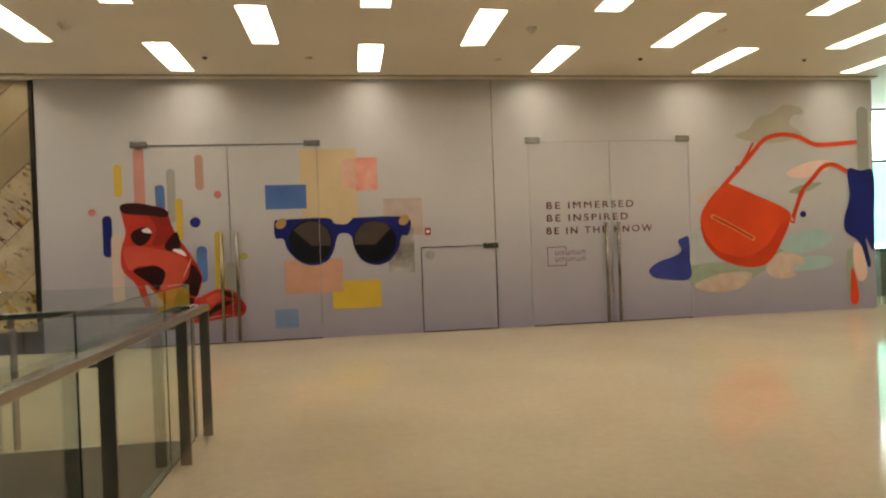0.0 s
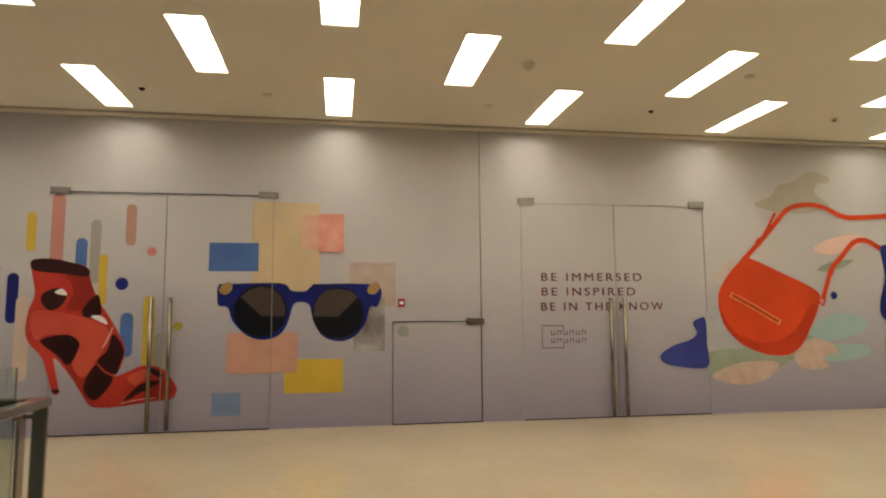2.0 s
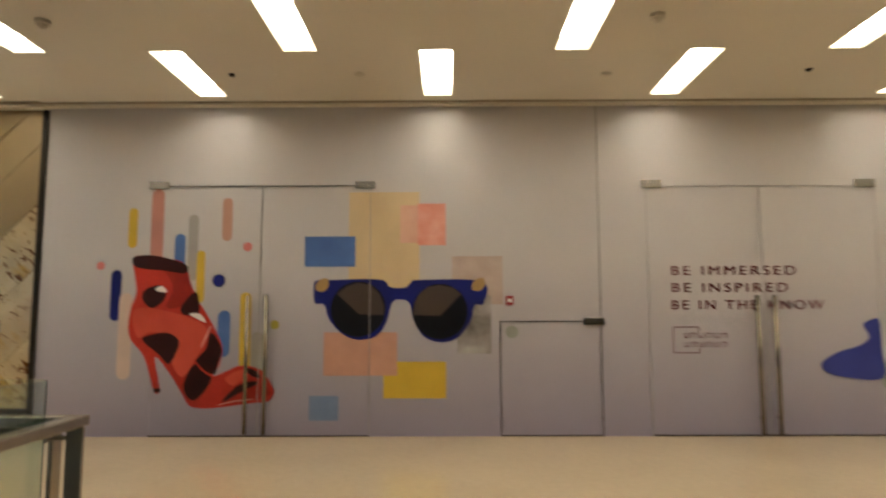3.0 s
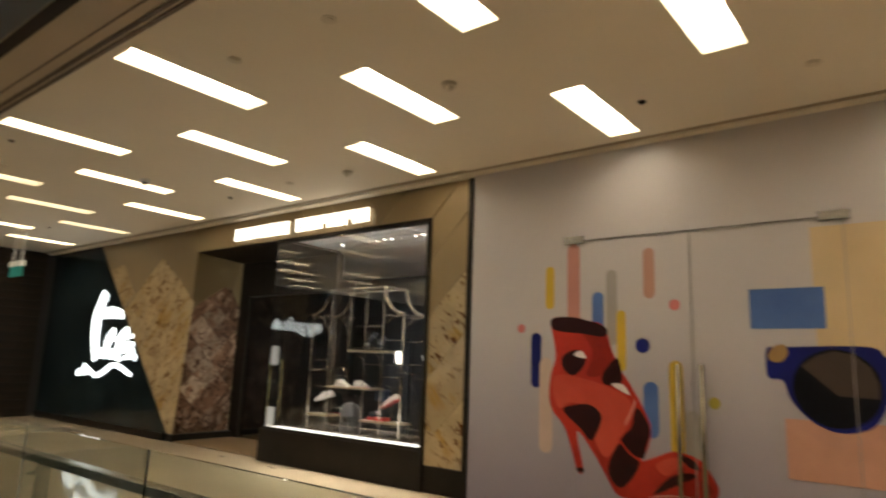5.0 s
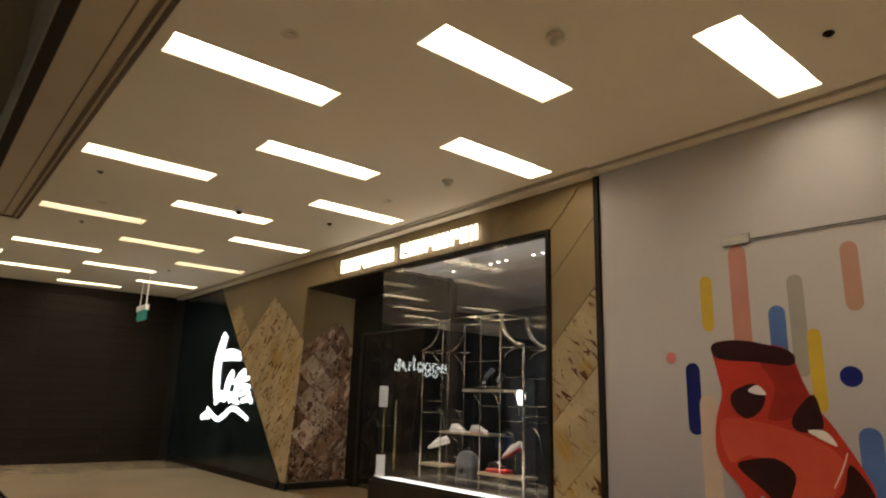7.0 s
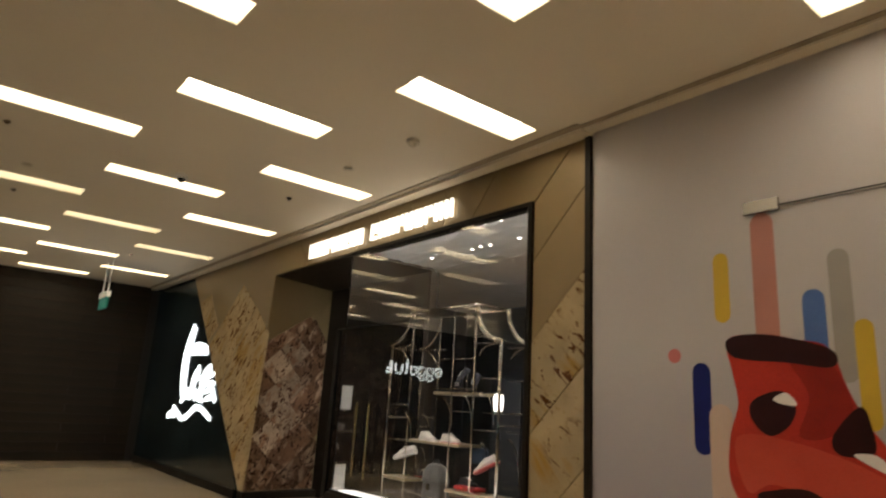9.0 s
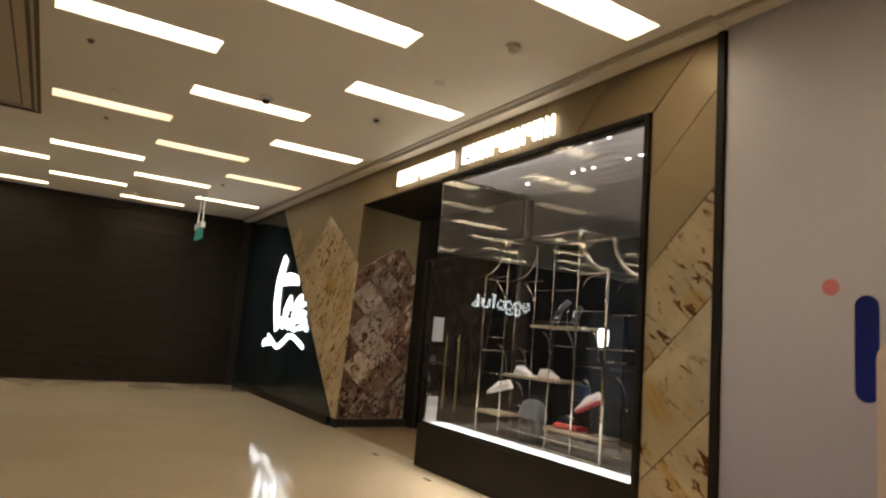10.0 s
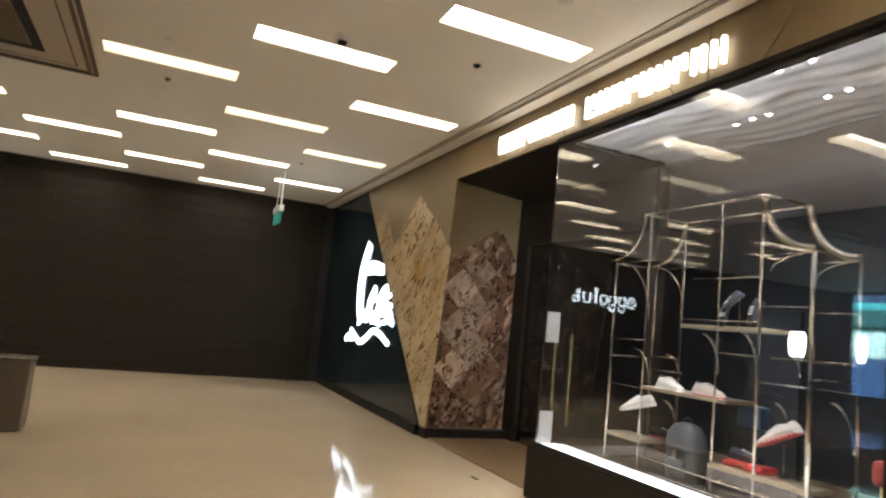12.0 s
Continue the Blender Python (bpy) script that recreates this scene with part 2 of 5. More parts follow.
def cells(us, vs, keep, w0, w1, place):
    """A slab made of the kept cells of a grid, closed all round; place(u, v, w) gives the point."""
    us, vs = sorted({round(u, 4) for u in us}), sorted({round(v, 4) for v in vs})
    bm = bmesh.new()
    seen = {}

    def p(u, v, w):
        k = (round(u, 4), round(v, 4), w)
        if k not in seen:
            seen[k] = bm.verts.new(place(u, v, w))
        return seen[k]

    on = {(i, j) for i in range(len(us) - 1) for j in range(len(vs) - 1)
          if keep((us[i] + us[i + 1]) / 2, (vs[j] + vs[j + 1]) / 2)}
    for i, j in on:
        u0, u1, v0, v1 = us[i], us[i + 1], vs[j], vs[j + 1]
        bm.faces.new((p(u0, v0, w0), p(u0, v1, w0), p(u1, v1, w0), p(u1, v0, w0)))
        bm.faces.new((p(u0, v0, w1), p(u1, v0, w1), p(u1, v1, w1), p(u0, v1, w1)))
        for di, dj, a, b in ((-1, 0, (u0, v0), (u0, v1)), (1, 0, (u1, v1), (u1, v0)), (0, -1, (u1, v0), (u0, v0)), (0, 1, (u0, v1), (u1, v1))):
            if (i + di, j + dj) not in on:
                bm.faces.new((p(*a, w0), p(*a, w1), p(*b, w1), p(*b, w0)))
    bmesh.ops.recalc_face_normals(bm, faces=bm.faces)
    return bm


def rounded(points, steps=5):
    """A closed smooth outline through a few points."""
    n, out = len(points), []
    for i in range(n):
        a, b, c, d = (Vector(points[(i + k) % n]) for k in (-1, 0, 1, 2))
        for s in range(steps):
            t = s / steps
            out.append(0.5 * (2 * b + (c - a) * t + (2 * a - 5 * b + 4 * c - d) * t * t + (3 * b - a - 3 * c + d) * t ** 3))
    return out


def open_curve(points, steps=6):
    pts = [Vector(points[0])] + [Vector(p) for p in points] + [Vector(points[-1])]
    out = []
    for i in range(1, len(pts) - 2):
        a, b, c, d = pts[i - 1], pts[i], pts[i + 1], pts[i + 2]
        for s in range(steps):
            t = s / steps
            out.append(0.5 * (2 * b + (c - a) * t + (2 * a - 5 * b + 4 * c - d) * t * t + (3 * b - a - 3 * c + d) * t ** 3))
    out.append(pts[-1])
    return out


def plate(outline, y, thick=0.001, bm=None):
    """A flat upright shape facing -y, from x, z outline points."""
    bm = bm or bmesh.new()
    front = [bm.verts.new((p[0], y, p[1])) for p in outline]
    f = bm.faces.new(front)
    r = bmesh.ops.extrude_face_region(bm, geom=[f])
    for v in r["geom"]:
        if isinstance(v, bmesh.types.BMVert):
            v.co.y += thick
    bmesh.ops.triangulate(bm, faces=[g for g in bm.faces if len(g.verts) > 4])
    bmesh.ops.recalc_face_normals(bm, faces=bm.faces)
    return bm


def ribbon(points, width, y, thick=0.001, taper=False):
    """A stroke of even or tapering width along a curve, facing -y."""
    line = open_curve(points)
    left, right = [], []
    for i, p in enumerate(line):
        d = (line[min(i + 1, len(line) - 1)] - line[max(i - 1, 0)]).normalized()
        n = Vector((-d.y, d.x))
        w = width / 2 * (1 if not taper else 0.35 + 0.65 * math.sin(math.pi * (0.15 + 0.7 * i / (len(line) - 1))))
        left.append(p + n * w)
        right.append(p - n * w)
    bm = bmesh.new()
    n = len(line)
    rows = [[bm.verts.new((p.x, yy, p.y)) for p in side] for yy in (y, y + thick) for side in (left, right)]
    for i in range(n - 1):
        for a, b in ((0, 1), (1, 3), (3, 2), (2, 0)):
            bm.faces.new((rows[a][i], rows[a][i + 1], rows[b][i + 1], rows[b][i]))
    for i in (0, n - 1):
        bm.faces.new((rows[0][i], rows[1][i], rows[3][i], rows[2][i]))
    bmesh.ops.recalc_face_normals(bm, faces=bm.faces)
    return bm


def circle(x, z, r, n=28):
    return [(x + r * math.cos(2 * math.pi * k / n), z + r * math.sin(2 * math.pi * k / n)) for k in range(n)]


def capsule(x0, z0, x1, z1, n=8):
    r = (x1 - x0) / 2
    cx = (x0 + x1) / 2
    top = [(cx + r * math.cos(math.pi * k / n), z1 - r + r * math.sin(math.pi * k / n)) for k in range(n + 1)]
    low = [(cx - r * math.cos(math.pi * k / n), z0 + r - r * math.sin(math.pi * k / n)) for k in range(n + 1)]
    return top + low


def rect(x0, z0, x1, z1):
    return [(x0, z0), (x1, z0), (x1, z1), (x0, z1)]


# ---- plan ----
WALL_Y = 11.4            # face of the printed hoarding
SHOP_Y = 11.43            # face of the shop fronts
CEIL = 3.918
WEST, EAST, SOUTH = -18.6, 14.0, -6.0
VOID = (-12.2, -2.61, -2.5, 6.52)      # x0, x1, y0, y1 of the opening in the floor
HOLE = (-12.45, -2.45, -2.3, 7.07)      # the opening in the ceiling
HOARD = (-5.765, 7.48)


def inside(r, x, y):
    return r[0] < x < r[1] and r[2] < y < r[3]


# floor slab with the atrium opening, running under the shops
floor = part("floor", cells([WEST - 0.2, VOID[0], VOID[1], HOARD[1], EAST], [SOUTH, VOID[2], VOID[3], WALL_Y, 17.2],
                            lambda x, y: not inside(VOID, x, y), -0.45, 0.0, lambda u, v, w: (u, v, w)), M_FLOOR)
tagged(floor, "polished cream marble floor with soft reflections", "floor", kind="structure")

# light panels: three staggered bands along the shops, more behind, the last three added
PW, PL, DEEP = 0.32, 1.29, 0.13


def column(k):
    return -1.045 - 2.602 * k


panels = []
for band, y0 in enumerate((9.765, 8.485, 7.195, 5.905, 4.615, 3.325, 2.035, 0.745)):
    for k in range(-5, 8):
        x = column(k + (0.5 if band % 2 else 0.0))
        # bands past the fifth are unseen, added in the west to brighten its floor
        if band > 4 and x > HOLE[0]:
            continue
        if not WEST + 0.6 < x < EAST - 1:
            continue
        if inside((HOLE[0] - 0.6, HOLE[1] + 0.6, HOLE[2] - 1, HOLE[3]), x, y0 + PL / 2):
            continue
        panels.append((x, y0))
xs, ys = [WEST - 0.2, HOLE[0], HOLE[1], EAST], [SOUTH, HOLE[2], HOLE[3], WALL_Y + 0.2, 17.2]
rects = []
for x, y0 in panels:
    rects.append((x - PW / 2, x + PW / 2, y0, y0 + PL))
    xs += [x - PW / 2, x + PW / 2]
    ys += [y0, y0 + PL]
ceiling = part("ceiling", cells(xs, ys, lambda x, y: not inside(HOLE, x, y) and not any(inside(r, x, y) for r in rects),
                                CEIL, CEIL + 0.12, lambda u, v, w: (u, v, w)), M_CEIL)
tagged(ceiling, "cream painted plaster ceiling with recessed light slots", "ceiling", kind="structure")

light = base("ceiling_light", 0, 0, CEIL)
bm = cells([-PW / 2 - 0.012, -PW / 2 + 0.003, PW / 2 - 0.003, PW / 2 + 0.012], [-0.012, 0.003, PL - 0.003, PL + 0.012],
           lambda x, y: not (abs(x) < PW / 2 - 0.003 and 0.003 < y < PL - 0.003), CEIL + 0.004, CEIL + DEEP, lambda u, v, w: (u, v, w))
part("housing", bm, M_HOUSING, light)
part("diffuser", boxed(-PW / 2 - 0.01, PW / 2 + 0.01, -0.01, PL + 0.01, CEIL + DEEP, CEIL + DEEP + 0.02), M_PANEL, light, "glowing warm white diffuser")
tagged(light, "recessed rectangular ceiling light panel, glowing warm white", "ceiling light", "staggered ceiling lights")
aged = []
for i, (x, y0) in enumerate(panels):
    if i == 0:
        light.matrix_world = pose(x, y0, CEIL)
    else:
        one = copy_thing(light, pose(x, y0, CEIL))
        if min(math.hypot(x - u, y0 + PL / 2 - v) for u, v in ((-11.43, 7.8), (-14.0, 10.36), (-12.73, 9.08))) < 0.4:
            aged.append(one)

# a few panels have yellowed and dimmed
for one in aged:
    for kid in one.children:
        if kid.name.startswith("diffuser"):
            kid.data = kid.data.copy()
            kid.data.materials[0] = M_AGEDPANEL
            kid["label"] = "dim yellowed diffuser"
    tagged(one, "recessed rectangular ceiling light panel, dim and yellowed", "ceiling light", "staggered ceiling lights")

# ---- walls that close the place ----
def wall(name, label, bm, mat):
    return tagged(part(name, bm, mat), label, "wall", kind="structure")


DOORS = {"door_1": (-4.41, -1.855, 2.92), "door_2": (-0.325, 0.85, 1.31), "door_3": (1.42, 4.12, 2.91)}
hx, hz = [HOARD[0], HOARD[1]], [0.0, 3.97]
for x0, x1, z1 in DOORS.values():
    hx += [x0, x1]
    hz.append(z1)
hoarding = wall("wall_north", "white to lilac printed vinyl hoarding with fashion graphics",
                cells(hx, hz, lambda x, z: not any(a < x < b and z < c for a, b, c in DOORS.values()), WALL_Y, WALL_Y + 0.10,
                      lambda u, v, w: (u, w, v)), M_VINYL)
part("backing", boxed(HOARD[0], HOARD[1], WALL_Y + 0.103, WALL_Y + 0.22, 0, 3.97), M_CORE, hoarding)
part("end_return", boxed(HOARD[1], HOARD[1] + 0.02, WALL_Y, WALL_Y + 0.5, 0, 3.97), M_VINYL, hoarding)
part("panel_joint", boxed(0.846, 0.854, WALL_Y - 0.0115, WALL_Y + 0.01, 1.325, 3.96), M_STEEL, hoarding)

# timber end wall of horizontal boards
west = wall("wall_west", "dark stained oak boards, matte, on the end wall", boxed(WEST - 0.25, WEST - 0.02, SOUTH, 11.6, -0.1, CEIL + 0.1), M_CORE)
wall("wall_south", "dark shop fronts across the atrium", boxed(WEST - 0.2, EAST, SOUTH - 0.2, SOUTH, -0.1, CEIL + 0.1), M_SHOPGREY)
wall("wall_east", "plain cream painted wall", boxed(EAST, EAST + 0.2, SOUTH, 17.2, -0.1, CEIL + 0.1), M_CEIL)

# atrium shaft above and below the opening
vx0, vx1, vy0, vy1 = HOLE
for nm, b in (("wall_shaft_1", (vx0 - 0.3, vx1 + 0.3, vy1 - 0.30, vy1 - 0.15, CEIL + 0.35, 8.2)),
              ("wall_shaft_2", (vx0 - 0.3, vx1 + 0.3, vy0, vy0 + 0.15, CEIL + 0.35, 8.2)),
              ("wall_shaft_3", (vx0 + 0.2, vx0 + 0.35, vy0, vy1, CEIL + 0.35, 8.2)),
              ("wall_shaft_4", (vx1 - 0.35, vx1 - 0.2, vy0, vy1, CEIL + 0.35, 8.2))):
    wall(nm, "pale taupe painted wall of the atrium above", boxed(*b), M_TRIM)
tagged(part("ceiling_shaft", boxed(vx0 - 0.3, vx1 + 0.3, vy0 - 0.2, vy1 + 0.2, 8.2, 8.4), M_CEIL), "plain ceiling high over the atrium", "ceiling", kind="structure")
ring = (vx0 + 0.55, vx1 - 0.55, vy0 + 0.55, vy1 - 0.55)
edge = part("trim_void", cells([vx0, ring[0], ring[1], vx1], [vy0, ring[2], ring[3], vy1], lambda x, y: not inside(ring, x, y),
                               CEIL - 0.02, CEIL + 0.36, lambda u, v, w: (u, v, w)), M_VOIDTRIM)
tagged(edge, "beige stepped plaster edge round the atrium opening", "trim", kind="structure")


def frame_strip(inset, width, z0, z1, mat, parent):
    o = (vx0 + inset, vx1 - inset, vy0 + inset, vy1 - inset)
    i = (o[0] + width, o[1] - width, o[2] + width, o[3] - width)
    return part("groove", cells([o[0], i[0], i[1], o[1]], [o[2], i[2], i[3], o[3]], lambda x, y: not inside(i, x, y), z0, z1,
                                lambda u, v, w: (u, v, w)), mat, parent)


frame_strip(-0.020, 0.036, CEIL - 0.030, CEIL - 0.012, M_VOIDGROOVE, edge)
frame_strip(0.045, 0.034, CEIL - 0.030, CEIL - 0.012, M_VOIDGROOVE, edge)
frame_strip(0.17, 0.016, CEIL - 0.024, CEIL - 0.012, M_VOIDGROOVE, edge)
frame_strip(0.44, 0.10, CEIL - 0.026, CEIL - 0.006, M_GROOVE, edge)

tagged(part("floor_lower", boxed(VOID[0] - 6, VOID[1] + 6, VOID[2] - 4, VOID[3] + 5, -5.2, -5.0), M_FLOOR), "cream floor of the storey below", "floor", kind="structure")
for nm, b in (("wall_lower_1", (VOID[0] - 6, VOID[1] + 6, VOID[3] + 4.8, VOID[3] + 5, -5, -0.45)), ("wall_lower_2", (VOID[0] - 6, VOID[0] - 5.8, VOID[2] - 4, VOID[3] + 5, -5, -0.45)),
              ("wall_lower_3", (VOID[1] + 5.8, VOID[1] + 6, VOID[2] - 4, VOID[3] + 5, -5, -0.45))):
    wall(nm, "dim wall of the storey below", boxed(*b), M_UNDER)
fascia = part("trim_slab_edge", cells([VOID[0] - 0.02, VOID[0] + 0.03, VOID[1] - 0.03, VOID[1] + 0.02], [VOID[2] - 0.02, VOID[2] + 0.03, VOID[3] - 0.03, VOID[3] + 0.02],
                                      lambda x, y: not inside((VOID[0] + 0.03, VOID[1] - 0.03, VOID[2] + 0.03, VOID[3] - 0.03), x, y), -0.47, 0.012,
                                      lambda u, v, w: (u, v, w)), M_UNDER)
tagged(fascia, "dark glazed edging round the atrium slab", "trim", kind="structure")

# ceiling edge along the shop fronts
cornice = part("trim_cornice", boxed(WEST, -5.76, SHOP_Y - 0.175, SHOP_Y - 0.03, CEIL - 0.045, CEIL - 0.002, bevel=0.004), M_TRIM)
tagged(cornice, "cream shadow gap trim under the ceiling", "trim", kind="structure")
part("groove", boxed(WEST, -5.76, SHOP_Y - 0.25, SHOP_Y - 0.178, CEIL - 0.014, CEIL - 0.002), M_BROWNGAP, cornice)
part("groove", boxed(WEST, -5.76, SHOP_Y - 0.03, SHOP_Y + 0.03, CEIL - 0.012, CEIL - 0.002), M_BROWNGAP, cornice)
cornice2 = part("trim_cornice", boxed(-5.76, HOARD[1], WALL_Y - 0.13, WALL_Y - 0.02, CEIL - 0.03, CEIL - 0.002, bevel=0.004), M_TRIM)
tagged(cornice2, "cream shadow gap trim above the hoarding", "trim", kind="structure")
part("groove", boxed(-5.76, HOARD[1], WALL_Y - 0.18, WALL_Y - 0.133, CEIL - 0.012, CEIL - 0.002), M_BROWNGAP, cornice2)

# ---- balustrade round the atrium ----
RX, RY = -2.51, 6.62
rail = base("balustrade", RX, RY, 0)
bm = bmesh.new()
box(bm, RX - 0.035, RX + 0.035, -2.4, RY + 0.035, 0.945, 0.99, 0.006)
part("handrail", bm, M_RAIL, rail, "flat satin steel handrail")
bm = bmesh.new()
box(bm, -12.3, RX - 0.037, RY - 0.035, RY + 0.035, 0.945, 0.99, 0.006)
part("handrail", bm, M_RAIL, rail, "flat satin steel handrail")


def rail_post(x, y):
    along = abs(x - RX) < 0.01
    w, d = (0.035, 0.009) if not along else (0.009, 0.035)
    p = part("post", boxed(x - d, x + d, y - w, y + w, 0.0, 0.943, bevel=0.003), M_RAIL, rail)
    g = bmesh.new()
    rod(g, (x, y, 0.90), (x - 0.075, y, 0.90) if along else (x, y - 0.075, 0.90), 0.011)
    part("glass_clamp", g, M_RAIL, p)


for y in (RY - 0.01, RY - 0.66, RY - 1.95, RY - 3.24, RY - 4.53, RY - 5.82, RY - 7.1):
    rail_post(RX, y)
for x in (-2.60, -3.85, -5.15, -6.47, -7.8, -9.1, -10.4, -11.7):
    rail_post(x, RY)
gx, gy = RX - 0.085, RY - 0.085
for y0, y1 in ((5.90, gy - 0.01), (4.56, 5.89), (3.22, 4.55), (1.88, 3.21), (0.54, 1.87), (-0.8, 0.53)):
    o = part("glass_panel", boxed(gx - 0.008, gx + 0.008, y0, y1, -0.25, 1.15, bevel=0.002), M_RAILGLASS, rail, "clear greenish glass panel")
    o.visible_shadow = False
for k in range(7):
    x1 = gx - 0.01 - k * 1.315
    o = part("glass_panel", boxed(x1 - 1.303, x1, gy - 0.008, gy + 0.008, -0.25, 1.15, bevel=0.002), M_RAILGLASS, rail, "clear greenish glass panel")
    o.visible_shadow = False
tagged(rail, "glass balustrade with steel posts and flat handrail", "balustrade")

M_BLOCK = material("grey brown metal cladding", (0.15, 0.115, 0.09), 0.35, metal=0.4, vary=0.1)
newel = base("railing_end_block", -12.4, 6.6, 0)
part("body", boxed(-12.72, -12.33, 6.05, 6.93, 0.0, 0.715, bevel=0.02), M_BLOCK, newel)
part("cap", boxed(-12.74, -12.31, 6.03, 6.95, 0.715, 0.74, bevel=0.006), M_STEEL, newel, "brushed steel cap")
tagged(newel, "low grey brown clad block beside the atrium railing", "railing block")

# ---- doors in the hoarding ----
def pull(x, z0, z1, parent):
    h = part("handle", rod(bmesh.new(), (x, WALL_Y - 0.075, z0), (x, WALL_Y - 0.075, z1), 0.025, 14), M_PULL, parent, "long tubular steel pull handle")
    smooth(h)
    for z in (z0 + 0.18, z1 - 0.18):
        part("standoff", rod(bmesh.new(), (x, WALL_Y - 0.075, z), (x, WALL_Y, z), 0.012), M_STEEL, h)


def patch(x0, x1, z0, z1, parent):
    part("patch_fitting", boxed(x0, x1, WALL_Y - 0.028, WALL_Y + 0.02, z0, z1, bevel=0.006), M_STEEL, parent, "steel patch fitting")


def gasket(x0, x1, z0, z1, parent, mat=None):
    part("seal", boxed(x0, x1, WALL_Y - 0.0115, WALL_Y + 0.012, z0, z1), mat or M_GROOVE, parent)


def printed_door(name, leaves, z1, label, seal_mat):
    d = base(name, leaves[0][0], WALL_Y, 0)
    for x0, x1 in leaves:
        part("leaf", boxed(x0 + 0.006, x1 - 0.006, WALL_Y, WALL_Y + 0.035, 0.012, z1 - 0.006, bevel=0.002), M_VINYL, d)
    for x in {v for pair in leaves for v in pair} - {-4.41}:
        gasket(x - 0.004, x + 0.004, 0.0, z1, d, seal_mat)
    gasket(leaves[0][0], leaves[-1][1], z1 - 0.005, z1 + 0.005, d, seal_mat)
    gasket(leaves[0][0], leaves[-1][1], 0.0, 0.014, d, M_GROOVE)
    return tagged(d, label, "door", kind="structure")


M_SEAL = material("grey seal", (0.29, 0.265, 0.25), 0.5)
M_PALESEAL = material("pale grey seal", (0.39, 0.355, 0.355), 0.5)
d1 = printed_door("door_1", [(-4.41, -3.152), (-3.152, -1.855)], 2.92, "closed double glass door covered in printed vinyl", M_SEAL)
part("head_rail", boxed(-4.27, -2.04, WALL_Y - 0.012, WALL_Y + 0.01, 2.926, 2.935), M_GROOVE, d1, "thin dark head rail")
for x in (-3.275, -3.055):
    pull(x, 0.04, 1.63, d1)
patch(-4.50, -4.27, 2.895, 2.985, d1)
patch(-2.04, -1.80, 2.895, 2.98, d1)
d2 = printed_door("door_2", [(-0.325, 0.85)], 1.31, "low closed access door in the hoarding", M_GROOVE)
patch(0.65, 0.89, 1.265, 1.355, d2)
part("lock_plate", plate(circle(-0.19, 1.19, 0.075), WALL_Y - 0.006, 0.006), material("grey green plastic", (0.30, 0.31, 0.26), 0.4), d2, "round pale lock cover")
d3 = printed_door("door_3", [(1.42, 2.765), (2.765, 4.12)], 2.91, "closed double glass door with printed slogan", M_PALESEAL)
for x in (2.65, 2.85):
    pull(x, 0.03, 1.61, d3)
patch(1.37, 1.61, 2.885, 2.985, d3)
patch(3.90, 4.13, 2.885, 2.985, d3)

# ---- graphics printed on the hoarding ----
LAYER = [0]


def printed(name, outline, mat, label=""):
    LAYER[0] += 1
    y = WALL_Y - 0.0012 - 0.00011 * LAYER[0]
    bm = outline if isinstance(outline, bmesh.types.BMesh) else plate(outline, y, 0.0001)
    return part(name, bm, mat, hoarding, label)


def layer_y():
    return WALL_Y - 0.0012 - 0.00011 * (LAYER[0] + 1)


I_YELLOW = ink("mustard", (0.57, 0.38, 0.045))
I_PINK = ink("dusty pink", (0.47, 0.21, 0.17))
I_ROSE = ink("rose", (0.43, 0.235, 0.175))
I_BLUE = ink("sky blue", (0.095, 0.175, 0.42), second=(0.055, 0.105, 0.29), scale=1.4)
I_GREY = ink("stone grey", (0.335, 0.305, 0.275))
I_NAVY = ink("navy", (0.010, 0.015, 0.17), second=(0.007, 0.009, 0.085), scale=2)
I_BLUSH = ink("blush", (0.56, 0.42, 0.35))
I_CORAL = ink("coral dot", (0.58, 0.18, 0.17))
I_TAN = ink("tan", (0.56, 0.42, 0.25))
I_SALMON = ink("salmon", (0.56, 0.30, 0.215), second=(0.48, 0.25, 0.18), scale=4)
I_PEACHROSE = ink("rose agate", (0.70, 0.36, 0.29), second=(0.60, 0.20, 0.15), scale=5)
I_BEIGE = ink("beige marble", (0.50, 0.39, 0.34), second=(0.39, 0.29, 0.245), scale=4)
I_GREYM = ink("grey marble", (0.46, 0.42, 0.40), second=(0.11, 0.09, 0.08), scale=3.2)
I_SLATE = ink("slate blue", (0.20, 0.26, 0.40), second=(0.14, 0.19, 0.32))
I_RED = ink("sandal red", (0.54, 0.040, 0.024), second=(0.26, 0.018, 0.012), scale=1.6)
I_DARKRED = ink("sandal lining", (0.036, 0.005, 0.005), second=(0.018, 0.003, 0.003))
I_BLACK = ink("lens black", (0.005, 0.005, 0.008), rough=0.4)
I_FACET = ink("lens brown", (0.065, 0.046, 0.038), rough=0.35)
I_GOLD = ink("hinge gold", (0.36, 0.22, 0.085))
I_ORANGE = ink("bag orange", (0.68, 0.060, 0.012), second=(0.54, 0.044, 0.011), scale=1.5)
I_BAGDARK = ink("bag shade", (0.46, 0.032, 0.010), second=(0.53, 0.040, 0.011))
I_BAGLINE = ink("bag slot line", (0.20, 0.05, 0.02))
I_FAINT = ink("faint blush", (0.53, 0.42, 0.36))
I_SLOT = ink("bag hardware", (0.60, 0.27, 0.09))
I_TAUPE = ink("taupe", (0.42, 0.37, 0.30))
I_SAGE = ink("sage", (0.26, 0.29, 0.20), second=(0.33, 0.36, 0.29), scale=5)
I_PEACH = ink("peach", (0.57, 0.42, 0.345), second=(0.47, 0.33, 0.265), scale=6)
